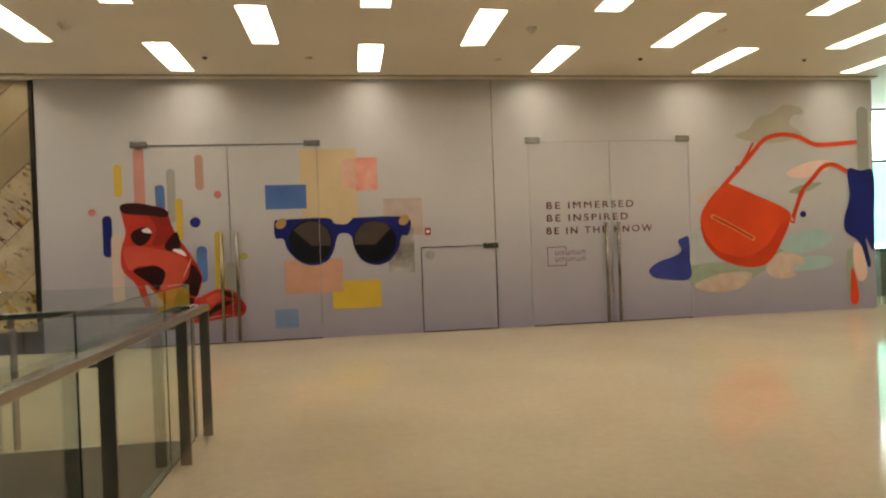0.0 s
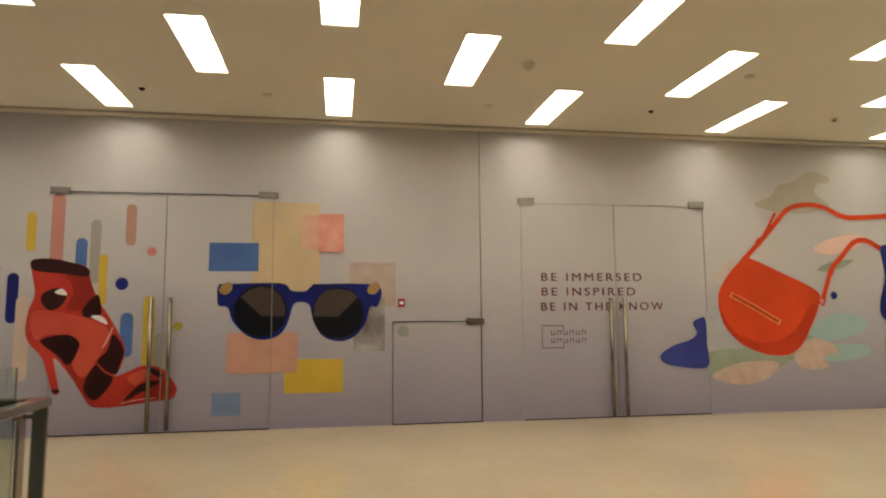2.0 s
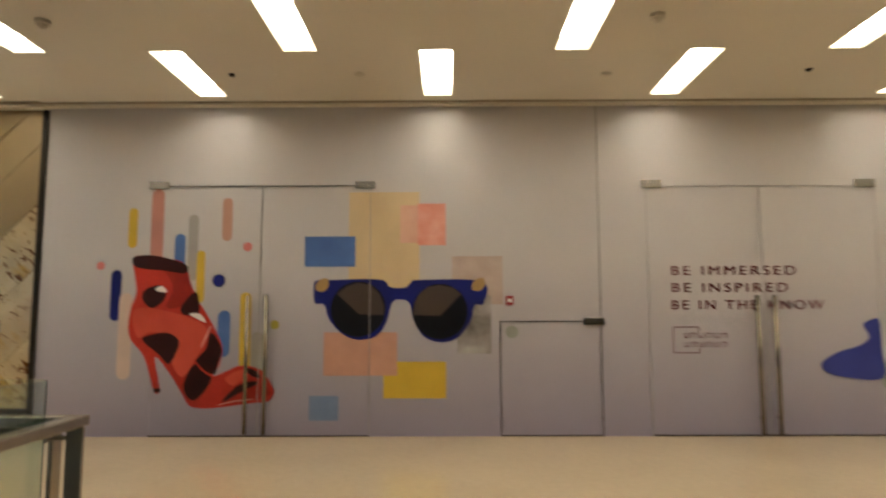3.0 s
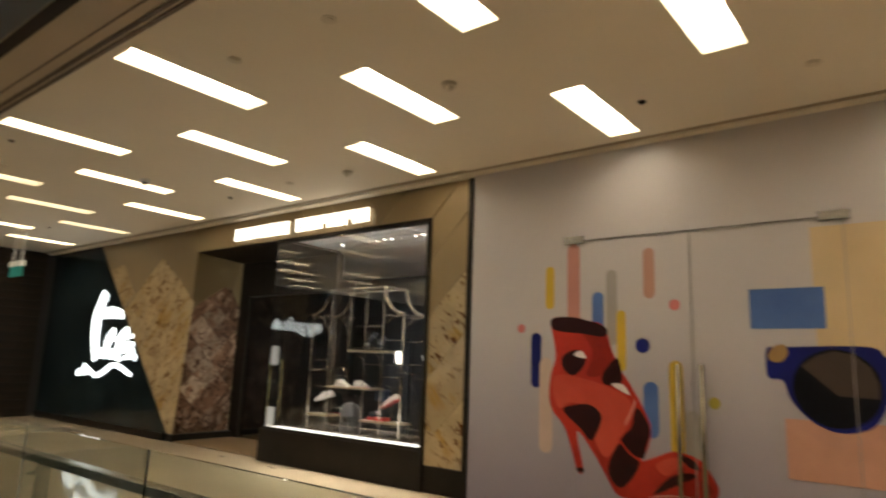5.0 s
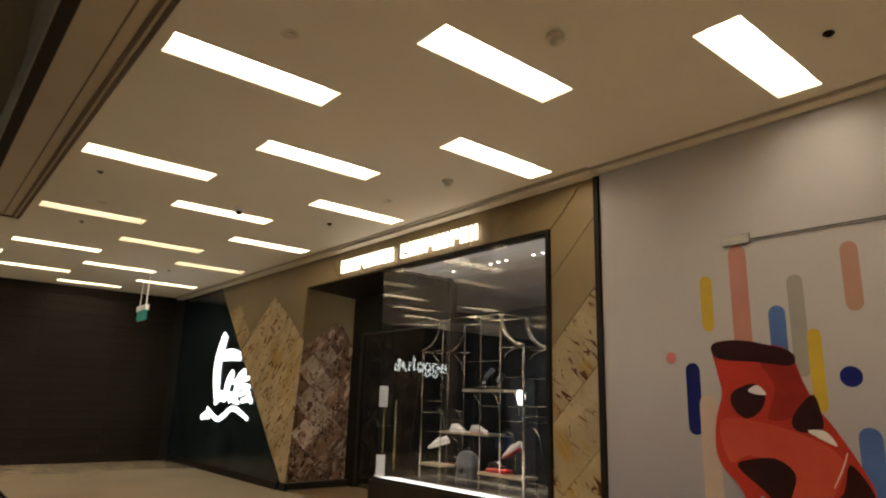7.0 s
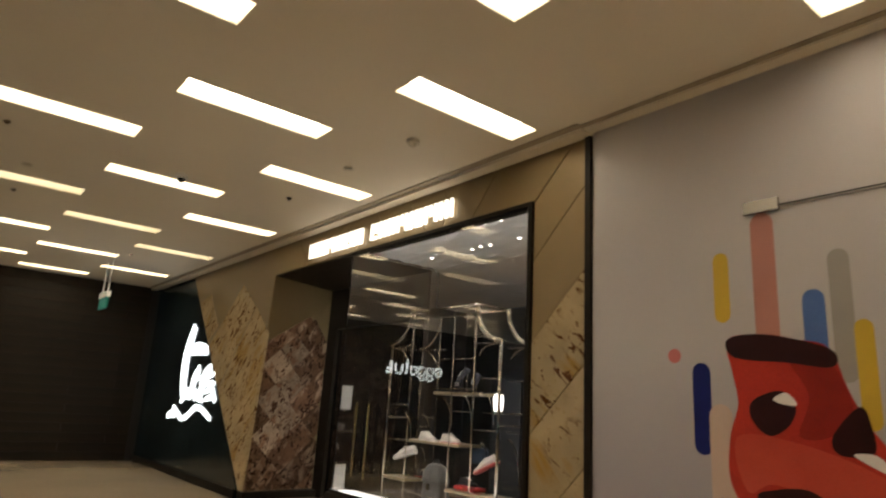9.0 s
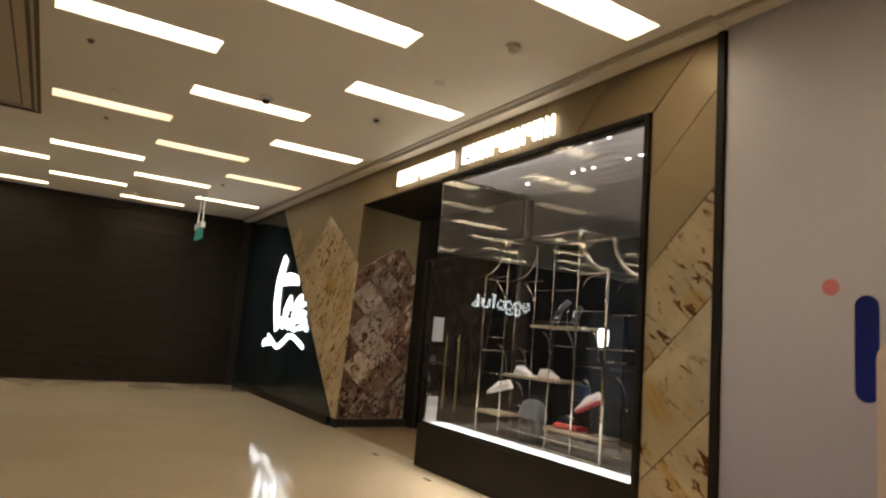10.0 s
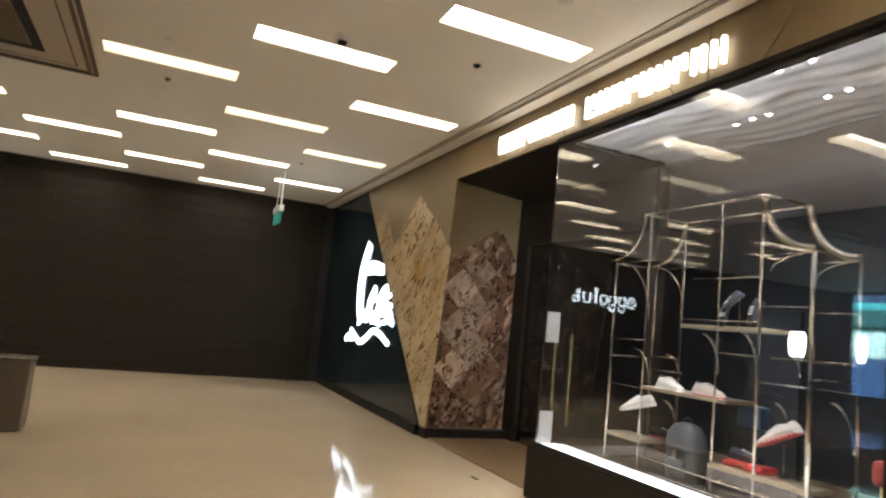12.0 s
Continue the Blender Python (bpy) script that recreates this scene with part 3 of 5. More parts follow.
I_TEAL = ink("pale teal", (0.32, 0.42, 0.41), second=(0.36, 0.47, 0.46))
I_PALEPINK = ink("pale pink", (0.72, 0.48, 0.41))
I_AGATE = ink("pale agate", (0.66, 0.40, 0.31), second=(0.57, 0.31, 0.23), scale=4)
I_OLIVE = ink("olive dot", (0.34, 0.29, 0.05))
I_TEXT = ink("maroon lettering", (0.12, 0.026, 0.030))
I_MIST = ink("mist grey", (0.43, 0.415, 0.425), second=(0.37, 0.365, 0.375), scale=4)
I_VIOLET = ink("violet blue", (0.045, 0.055, 0.26), second=(0.03, 0.035, 0.19), scale=2)
I_STONE = ink("grey stone", (0.28, 0.27, 0.24))
I_WHITE = ink("paper white", (0.74, 0.70, 0.68))

for nm, c, m in (("printed_bar", (-4.74, 2.19, -4.63, 2.67), I_YELLOW), ("printed_bar", (-4.47, 1.97, -4.32, 2.9), I_PINK), ("printed_bar", (-4.02, 1.8, -3.9, 2.59), I_GREY),
                 ("printed_bar", (-4.18, 1.8, -4.05, 2.36), I_BLUE), ("printed_bar", (-3.91, 1.54, -3.81, 2.16), I_YELLOW), ("printed_bar", (-3.62, 2.27, -3.5, 2.79), I_ROSE),
                 ("printed_bar", (-4.92, 1.33, -4.79, 1.93), I_NAVY), ("printed_bar", (-4.81, 0.65, -4.65, 1.66), I_BLUSH), ("printed_bar", (-3.64, 0.91, -3.49, 1.45), I_BLUE),
                 ("printed_bar", (-3.38, 0.67, -3.25, 1.66), I_YELLOW), ("printed_bar", (-3.24, 0.6, -3.1, 1.2), I_GREY)):
    printed(nm, capsule(*c), m)
for x, z, r, m in ((-5.05, 1.98, 0.05, I_CORAL), (-3.31, 2.2, 0.055, I_CORAL), (-3.64, 1.8, 0.075, I_NAVY), (-2.97, 1.28, 0.055, I_OLIVE)):
    printed("printed_dot", circle(x, z, r), m)

# high heeled sandal
printed("printed_sandal", rounded([(-4.66, 2.08), (-4.42, 2.1), (-4.23, 2.06), (-4.05, 2.0), (-3.97, 1.77), (-3.88, 1.57), (-3.79, 1.44), (-3.65, 1.2), (-3.57, 1.0),
                                   (-3.61, 0.8), (-3.67, 0.69), (-3.51, 0.75), (-3.35, 0.81), (-3.12, 0.76), (-2.99, 0.59), (-2.96, 0.5), (-3.02, 0.4), (-3.21, 0.38),
                                   (-3.59, 0.33), (-3.81, 0.32), (-3.94, 0.35), (-4.03, 0.48), (-4.17, 0.7), (-4.36, 0.91), (-4.29, 0.54), (-4.36, 0.52), (-4.49, 0.91),
                                   (-4.64, 1.09), (-4.69, 1.24), (-4.67, 1.47), (-4.61, 1.67), (-4.64, 1.87)]), I_RED, "large red strappy high heeled sandal print")
I_LIGHTRED = ink("sandal coral", (0.57, 0.085, 0.052), second=(0.47, 0.050, 0.030), scale=2.5)
I_DEEPRED = ink("sandal deep red", (0.22, 0.014, 0.010), second=(0.31, 0.021, 0.013), scale=3)
for o, m in (([(-4.63, 1.46), (-4.27, 1.45), (-3.87, 1.32), (-3.75, 1.18), (-3.83, 0.98), (-4.03, 0.68), (-4.17, 0.89), (-4.09, 1.1), (-4.41, 1.2), (-4.58, 1.14)], I_LIGHTRED),
             ([(-4.29, 1.96), (-4.07, 1.94), (-3.95, 1.66), (-4.07, 1.5), (-4.25, 1.49), (-4.18, 1.72)], I_DEEPRED),
             ([(-3.53, 0.67), (-3.34, 0.76), (-3.18, 0.72), (-3.28, 0.69), (-3.44, 0.58)], I_LIGHTRED), ([(-3.21, 0.56), (-3.05, 0.55), (-3.0, 0.48), (-3.15, 0.42), (-3.31, 0.41)], I_DEEPRED)):
    printed("printed_sandal_tone", rounded(o), m)
for o in ([(-4.66, 2.08), (-4.42, 2.1), (-4.05, 2.0), (-4.04, 1.89), (-4.29, 1.92), (-4.62, 1.96)],
          [(-4.54, 1.62), (-4.5, 1.7), (-4.34, 1.75), (-4.26, 1.66), (-4.3, 1.55), (-4.41, 1.48), (-4.5, 1.53)],
          [(-4.07, 1.5), (-3.92, 1.67), (-3.87, 1.57), (-3.87, 1.42), (-4.04, 1.4)],
          [(-4.52, 1.11), (-4.41, 1.17), (-4.22, 1.19), (-4.09, 1.1), (-4.11, 0.97), (-4.2, 0.83), (-4.32, 0.94)],
          [(-3.71, 1.19), (-3.58, 1.0), (-3.62, 0.83), (-3.67, 0.71), (-3.88, 0.86), (-3.77, 1.0)],
          [(-3.88, 0.84), (-3.69, 0.67), (-3.88, 0.41), (-4.02, 0.57)],
          [(-3.56, 0.39), (-3.4, 0.57), (-3.22, 0.63), (-3.16, 0.6), (-3.31, 0.52)],
          [(-3.29, 0.78), (-3.18, 0.75), (-3.12, 0.67), (-3.23, 0.69)]):
    printed("printed_sandal_opening", rounded(o), I_DARKRED)
for o in ([(-4.39, 1.7), (-4.31, 1.74), (-4.25, 1.67), (-4.33, 1.67)], [(-3.97, 1.41), (-3.85, 1.41), (-3.78, 1.31), (-3.9, 1.36)]):
    printed("printed_sandal_gap", rounded(o), I_WHITE)
for pts, w in (([(-3.89, 0.86), (-3.79, 0.75), (-3.67, 0.68)], 0.022), ([(-3.74, 1.2), (-3.79, 1.02), (-3.91, 0.85)], 0.02)):
    printed("printed_sandal_strap", ribbon(pts, w, layer_y(), 0.0001, True), I_RED)

for pts, w in (([(-3.72, 1.27), (-3.76, 1.16), (-3.83, 1.02)], 0.012), ([(-3.60, 0.36), (-3.42, 0.40), (-3.2, 0.42)], 0.008)):
    printed("printed_sandal_glint", ribbon(pts, w, layer_y(), 0.0001, True), I_PALEPINK)

printed("printed_heel_tip", rounded([(-4.362, 0.545), (-4.285, 0.545), (-4.287, 0.51), (-4.355, 0.508)]), I_DARKRED)

# collage of papers behind the sunglasses
for r, m in (((-2.11, 1.59, -1.27, 2.85), I_TAN), ((-1.5, 2.24, -1.28, 2.69), I_AGATE), ((-1.29, 2.21, -0.96, 2.71), I_PEACHROSE), ((-2.63, 1.96, -2.03, 2.32), I_BLUE),
             ((-0.89, 1.51, -0.29, 2.08), I_BEIGE), ((-0.83, 0.94, -0.43, 1.62), I_GREYM), ((-1.69, 0.43, -0.96, 0.85), I_YELLOW), ((-2.39, 0.69, -1.53, 1.19), I_SALMON),
             ((-2.55, 0.18, -2.21, 0.46), I_SLATE)):
    printed("printed_paper", rect(*r), m)
printed("printed_sunglasses", rounded([(-2.52, 1.68), (-2.5, 1.79), (-2.4, 1.8), (-1.75, 1.81), (-1.62, 1.72), (-1.45, 1.71), (-1.37, 1.77), (-1.28, 1.8), (-0.53, 1.78), (-0.52, 1.52),
                                       (-0.62, 1.5), (-0.68, 1.3), (-0.83, 1.12), (-1.02, 1.07), (-1.22, 1.14), (-1.34, 1.33), (-1.39, 1.53), (-1.5, 1.57), (-1.59, 1.53), (-1.66, 1.3),
                                       (-1.77, 1.15), (-1.98, 1.1), (-2.17, 1.17), (-2.33, 1.34), (-2.39, 1.51), (-2.5, 1.53)]), I_NAVY, "large navy sunglasses print with dark lenses")
printed("printed_lens", circle(-1.99, 1.46, 0.325, 40), I_BLACK)
printed("printed_lens", circle(-1.03, 1.43, 0.325, 40), I_BLACK)
printed("printed_lens_glint", [(-2.24, 1.64), (-2.12, 1.73), (-1.99, 1.77), (-1.85, 1.74), (-1.74, 1.64), (-1.69, 1.51), (-1.69, 1.39), (-1.98, 1.4)], I_FACET)
printed("printed_lens_glint", [(-1.34, 1.39), (-1.33, 1.53), (-1.27, 1.64), (-1.17, 1.72), (-1.03, 1.74), (-0.88, 1.71), (-0.78, 1.63), (-1.03, 1.38)], I_FACET)
for x in (-2.42, -0.58):
    printed("printed_hinge", rounded([(x - 0.075, 1.74), (x - 0.02, 1.81), (x + 0.06, 1.82), (x + 0.08, 1.74), (x + 0.02, 1.67), (x - 0.06, 1.68)]), I_GOLD)
bm = boxed(-0.26, -0.17, WALL_Y - 0.02, WALL_Y, 1.50, 1.61, bevel=0.006)
call = part("call_point", bm, ink("call red", (0.30, 0.02, 0.02)))
tagged(call, "small red call point box on the hoarding", "call point")
part("face_plate", boxed(-0.24, -0.19, WALL_Y - 0.023, WALL_Y - 0.0195, 1.535, 1.575), M_WHITE, call, "white face plate")

# slogan
def letters(text, x0, x1, z0, size):
    cu = bpy.data.curves.new("lettering", "FONT")
    cu.body, cu.size, cu.space_character = text, size, 1.35
    ob = bpy.data.objects.new("lettering", cu)
    scene.collection.objects.link(ob)
    me = bpy.data.meshes.new_from_object(ob.evaluated_get(bpy.context.evaluated_depsgraph_get()))
    bpy.data.objects.remove(ob)
    lo, hi = min(v.co.x for v in me.vertices), max(v.co.x for v in me.vertices)
    bt, tp = min(v.co.y for v in me.vertices), max(v.co.y for v in me.vertices)
    bm = bmesh.new()
    bm.from_mesh(me)
    LAYER[0] += 1
    y = WALL_Y - 0.0012 - 0.00011 * LAYER[0]
    for v in bm.verts:
        v.co = Vector((x0 + (v.co.x - lo) / (hi - lo) * (x1 - x0), y, z0 + (v.co.y - bt) / (tp - bt) * size))
    bpy.data.meshes.remove(me)
    twin = bmesh.ops.duplicate(bm, geom=bm.verts[:] + bm.edges[:] + bm.faces[:])["geom"]
    for v in twin:
        if isinstance(v, bmesh.types.BMVert):
            v.co += Vector((0.006, -0.0002, 0.003))
    return part("lettering", bm, I_TEXT, hoarding, "dark maroon capital letters")


letters("BE IMMERSED", 1.69, 3.14, 1.845, 0.108)
letters("BE INSPIRED", 1.69, 3.04, 1.645, 0.108)
letters("BE IN THE KNOW", 1.68, 3.45, 1.443, 0.108)
for r in ((1.68, 0.95, 1.69, 1.235), (1.68, 1.236, 1.99, 1.246), (1.68, 0.939, 1.99, 0.949), (1.98, 1.185, 1.99, 1.235), (1.98, 0.95, 1.99, 0.995)):
    printed("printed_logo_frame", rect(*r), I_TEXT)
for z in (1.115, 1.01):
    for k in range(6):
        x = 1.81 + k * 0.088
        for r in ((x, z, x + 0.010, z + 0.06), (x + 0.046, z, x + 0.056, z + 0.06), (x, z + 0.05 * (k % 2), x + 0.056, z + 0.05 * (k % 2) + 0.01)):
            printed("printed_logo_bar", rect(*r), I_TEXT)

# shoulder bag and its blots of colour
for o, m in (([(4.94, 2.97), (5.2, 3.08), (5.35, 3.26), (5.61, 3.33), (5.87, 3.48), (6.17, 3.42), (6.19, 3.32), (6.02, 3.3), (5.94, 3.16), (6.17, 2.99), (6.04, 2.9), (5.63, 2.84), (5.24, 2.87)], I_TAUPE),
             ([(4.09, 1.38), (4.33, 1.47), (4.55, 0.99), (4.65, 0.9), (4.26, 0.83), (4.09, 0.93)], I_MIST),
             ([(5.64, 1.04), (5.96, 1.31), (6.38, 1.38), (6.67, 1.28), (6.57, 1.1), (6.05, 0.98)], I_TEAL),
             ([(5.74, 0.85), (6.15, 0.93), (6.61, 0.91), (6.65, 0.77), (6.24, 0.69), (5.83, 0.71)], I_TEAL),
             ([(4.09, 0.83), (4.65, 0.9), (5.04, 0.84), (5.69, 1.08), (5.76, 0.85), (5.43, 0.73), (5.12, 0.6), (4.63, 0.7), (4.19, 0.56), (4.09, 0.56)], I_SAGE),
             ([(4.19, 0.56), (4.63, 0.7), (5.18, 0.69), (5.01, 0.47), (4.62, 0.39), (4.23, 0.46)], I_PEACH),
             ([(5.48, 0.86), (5.74, 1.02), (6.05, 0.95), (6.17, 0.83), (5.93, 0.75), (5.98, 0.61), (5.67, 0.58), (5.47, 0.68)], I_PEACH),
             ([(4.22, 1.95), (4.35, 2.02), (4.5, 2.14), (4.62, 2.12), (4.6, 2.0), (4.42, 1.88), (4.28, 1.88)], I_FAINT),
             ([(5.86, 2.34), (6.22, 2.5), (6.64, 2.54), (6.74, 2.44), (6.32, 2.27), (6.02, 2.25)], I_PALEPINK),
             ([(5.9, 2.02), (6.1, 2.12), (6.51, 2.17), (6.3, 2.04), (6.05, 1.99)], I_SAGE),
             ([(3.39, 0.83), (3.58, 0.95), (3.82, 1.02), (3.95, 1.12), (3.89, 1.26), (3.98, 1.32), (4.08, 1.31), (4.09, 0.96), (4.08, 0.65), (3.66, 0.66), (3.43, 0.72)], I_VIOLET)):
    printed("printed_blot", rounded(o), m)
printed("printed_dot", circle(6.15, 1.64, 0.055), I_NAVY)
printed("printed_bag", rounded([(4.78, 2.19), (5.3, 1.98), (5.87, 1.71), (5.89, 1.49), (5.76, 1.22), (5.59, 0.95), (5.38, 0.8), (5.03, 0.8), (4.65, 0.94), (4.39, 1.19), (4.3, 1.47), (4.31, 1.69),
                                (4.45, 1.92), (4.66, 2.13)]), I_ORANGE, "large orange leather shoulder bag print")
printed("printed_bag_gusset", rounded([(5.73, 1.48), (5.88, 1.51), (5.76, 1.22), (5.59, 0.95), (5.38, 0.81), (5.03, 0.81), (4.65, 0.95), (4.51, 1.09), (5.04, 0.96), (5.47, 1.14)]), I_BAGDARK)
printed("printed_bag_slot", ribbon([(4.49, 1.66), (4.86, 1.47), (5.25, 1.25)], 0.075, layer_y(), 0.0001), I_SLOT)
printed("printed_bag_slot", ribbon([(4.51, 1.65), (4.86, 1.47), (5.23, 1.26)], 0.052, layer_y(), 0.0001), I_ORANGE)
printed("printed_bag_slot", ribbon([(4.53, 1.64), (4.86, 1.47), (5.21, 1.27)], 0.020, layer_y(), 0.0001), I_BAGLINE)
printed("printed_bag_shade", rounded([(4.31, 1.50), (4.42, 1.26), (4.66, 1.03), (4.98, 0.88), (5.25, 0.84), (5.03, 0.805), (4.65, 0.945), (4.39, 1.195), (4.305, 1.42)]), I_BAGDARK)
for x, z in ((4.98, 2.42), (6.12, 1.98)):
    printed("printed_bag_knot", rounded([(x - 0.055, z - 0.02), (x - 0.01, z + 0.06), (x + 0.06, z + 0.03), (x + 0.02, z - 0.06)]), I_ORANGE)
for pts, w in (([(4.69, 2.12), (5.06, 2.48), (5.28, 2.71), (5.49, 2.91), (5.79, 2.98), (6.09, 2.94), (6.4, 2.81), (6.76, 2.81), (7.2, 2.84)], 0.075),
               ([(5.96, 1.58), (6.05, 1.81), (6.15, 2.04), (6.32, 2.21), (6.53, 2.42), (6.74, 2.46), (6.99, 2.34)], 0.075),
               ([(4.66, 2.08), (4.93, 2.35), (5.12, 2.6), (5.27, 2.85)], 0.04), ([(5.87, 1.6), (5.96, 1.5), (6.01, 1.64), (6.03, 1.83)], 0.03)):
    printed("printed_bag_strap", ribbon(pts, w, layer_y(), 0.0001), I_ORANGE)
printed("printed_bar", capsule(7.19, 2.17, 7.41, 3.44), I_STONE)
printed("printed_bar", capsule(6.94, 0.26, 7.08, 1.03), I_SAGE)
printed("printed_blot", rounded([(7.1, 1.13), (7.27, 0.98), (7.32, 0.57), (7.17, 0.47), (7.07, 0.78)]), I_PALEPINK)
printed("printed_boot", rounded([(7.0, 2.37), (7.25, 2.35), (7.49, 2.32), (7.49, 1.58), (7.46, 0.98), (7.31, 1.2), (7.4, 0.76), (7.33, 0.73), (7.2, 1.12), (6.94, 1.32), (6.92, 1.55), (7.03, 1.92)]), I_NAVY,
        "navy high heeled boot print at the hoarding end")
printed("printed_blot", rounded([(7.02, 0.66), (7.08, 0.64), (7.15, 0.33), (7.15, 0.14), (7.09, 0.07), (7.0, 0.15)]), I_ORANGE)

# ---- shop front with the display window ----
front = tagged(base("shop_front", -9.0, SHOP_Y, 0), "bronze and marble clad boutique front with lit lettering", "shop front", kind="structure")
GX0, GX1, GZ0, GZ1 = -9.66, -6.50, 0.49, 3.395


def slab(name, outline, mat, y=SHOP_Y, thick=0.03, label=""):
    return part(name, plate(outline, y, thick), mat, front, label)


JX0, JX1, SLOPE = -6.453, -5.83, 1.0
cuts = [-0.32, 0.55, 1.35, 2.14, 2.87]


def cut_z(i, x):
    return cuts[i] + (x + 6.46) * SLOPE


part("substrate", boxed(-6.45, -5.83, SHOP_Y + 0.032, WALL_Y + 0.2, 0, CEIL), M_CORE, front)
G = 0.006
for i in range(4):
    lo = [(JX0, max(0.32, cut_z(i, JX0) + G)), (JX1, max(0.32, cut_z(i, JX1) + G))]
    hi = [(JX1, min(3.86, cut_z(i + 1, JX1) - G)), (JX0, min(3.86, cut_z(i + 1, JX0) - G))]
    slab("stone_slab" if i < 3 else "bronze_panel", lo + hi, M_MARBLE if i < 3 else M_BRONZE)
TOPZ, CORNER = 3.897, 3.44 - 0.008
slab("bronze_panel", [(JX0, cut_z(4, JX0) + G), (JX1, cut_z(4, JX1) + G), (JX1, TOPZ), (JX0 + TOPZ - CORNER + G, TOPZ), (JX0, CORNER - G)], M_BRONZE)
slab("plinth", rect(JX0 + 0.003, 0.0, JX1, 0.31), M_BLACK, SHOP_Y + 0.004)
part("edge_trim", boxed(-5.828, -5.768, WALL_Y - 0.03, WALL_Y + 0.2, 0, 3.905, bevel=0.004), M_BLACK, front, "black metal edge trim")

# fascia of bronze panels with slanting joints above window and entrance
part("substrate", boxed(-11.9, -6.46, SHOP_Y + 0.034, SHOP_Y + 0.25, 3.47, CEIL), M_CORE, front)
JOINTS = [(-12.04, -12.04), (-10.95, -11.3), (-10.35, -9.95), (-9.55, -9.9), (-8.80, -9.18), (-8.12, -8.49), (-7.80, -7.79), (-7.34, -6.96), (JX0, JX0 + TOPZ - CORNER)]
for (a0, a1), (b0, b1) in zip(JOINTS[:-1], JOINTS[1:]):
    slab("bronze_panel", [(a0 + G, 3.445), (b0 - G, 3.445), (b1 - G, TOPZ), (a1 + G, TOPZ)], M_BRONZE)

# window frame, glass, deck and room behind
window = tagged(base("window_1", -8.0, SHOP_Y, GZ0), "large black framed display window of the boutique", "window", kind="structure")
part("frame_side", boxed(GX1 - 0.005, GX1 + 0.042, SHOP_Y - 0.035, SHOP_Y + 0.12, 0.0, 3.44, bevel=0.004), M_BLACK, window)
part("frame_head", boxed(GX0, GX1 - 0.007, SHOP_Y - 0.035, SHOP_Y + 0.12, GZ1, 3.44, bevel=0.004), M_BLACK, window)
part("frame_sill", boxed(GX0 - 0.10, GX1 - 0.007, SHOP_Y - 0.03, SHOP_Y + 0.02, 0.0, GZ0 - 0.012, bevel=0.004), M_BLACK, window, "deep black plinth under the glass")
# lip added to keep the deck strip's light off the floor outside
part("lip", boxed(GX0 - 0.02, GX1 - 0.008, SHOP_Y - 0.029, SHOP_Y - 0.004, GZ0 - 0.011, GZ0 + 0.03, bevel=0.003), M_BLACK, window)
o = part("pane", boxed(GX0, GX1 - 0.006, SHOP_Y + 0.0, SHOP_Y + 0.012, GZ0 - 0.01, GZ1), M_GLASS, window)
o.visible_shadow = False
o = part("pane", boxed(GX0 - 0.012, GX0 - 0.002, SHOP_Y, 12.70, GZ0 - 0.01, GZ1 + 0.04), M_GLASS, window)
o.visible_shadow = False
part("frame_sill", boxed(GX0 - 0.10, GX0 - 0.005, SHOP_Y + 0.022, 12.74, 0.0, GZ0 - 0.012), M_BLACK, window)
deck = tagged(part("display_deck", boxed(GX0 + 0.002, GX1 - 0.01, SHOP_Y + 0.024, 12.70, GZ0 - 0.09, GZ0, bevel=0.004), M_DECK),
              "dark polished display deck in the shop window", "display deck")
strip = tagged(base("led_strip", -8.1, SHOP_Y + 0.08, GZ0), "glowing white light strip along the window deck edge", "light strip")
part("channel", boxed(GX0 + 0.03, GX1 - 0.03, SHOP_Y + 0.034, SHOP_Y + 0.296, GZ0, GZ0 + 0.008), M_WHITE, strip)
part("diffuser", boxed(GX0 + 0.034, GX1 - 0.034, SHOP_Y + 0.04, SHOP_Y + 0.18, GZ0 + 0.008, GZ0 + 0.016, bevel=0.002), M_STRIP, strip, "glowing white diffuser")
# faint glow stands for the strip's light fading across the deck
part("diffuser", boxed(GX0 + 0.034, GX1 - 0.034, SHOP_Y + 0.182, SHOP_Y + 0.29, GZ0 + 0.008, GZ0 + 0.015, bevel=0.002), M_DECKSPILL, strip, "faint glowing band for light spilling over the deck")
# hidden strip added to brighten the window ceiling, in place of light thrown up
wash = tagged(base("wash_light", -8.1, SHOP_Y + 0.13, 3.43), "added hidden strip behind the window head, brightening its ceiling", "light strip")
part("channel", boxed(GX0 + 0.2, GX1 - 0.3, SHOP_Y + 0.121, SHOP_Y + 0.128, 3.402, 3.446), M_CHROME, wash)
part("diffuser", boxed(GX0 + 0.22, GX1 - 0.32, SHOP_Y + 0.128, SHOP_Y + 0.136, 3.41, 3.44, bevel=0.002), M_WASH, wash, "glowing white diffuser")
wall("wall_shop_1", "charcoal rear wall of the boutique", boxed(-12.6, -5.5, 16.0, 16.2, 0, 3.6), M_SHOPGREY)
wall("wall_shop_2", "charcoal side wall of the boutique", boxed(-6.44, -6.2, 11.62, 16.0, 0, 3.6), M_SHOPGREY)
wall("wall_shop_3", "charcoal side wall of the boutique", boxed(-13.0, -12.6, 12.9, 16.0, 0, 3.6), M_SHOPGREY)
# ripples added to a flat ceiling, breaking the wash into reflected-light streaks
bm = bmesh.new()
NX, NY = 120, 84
grid = []
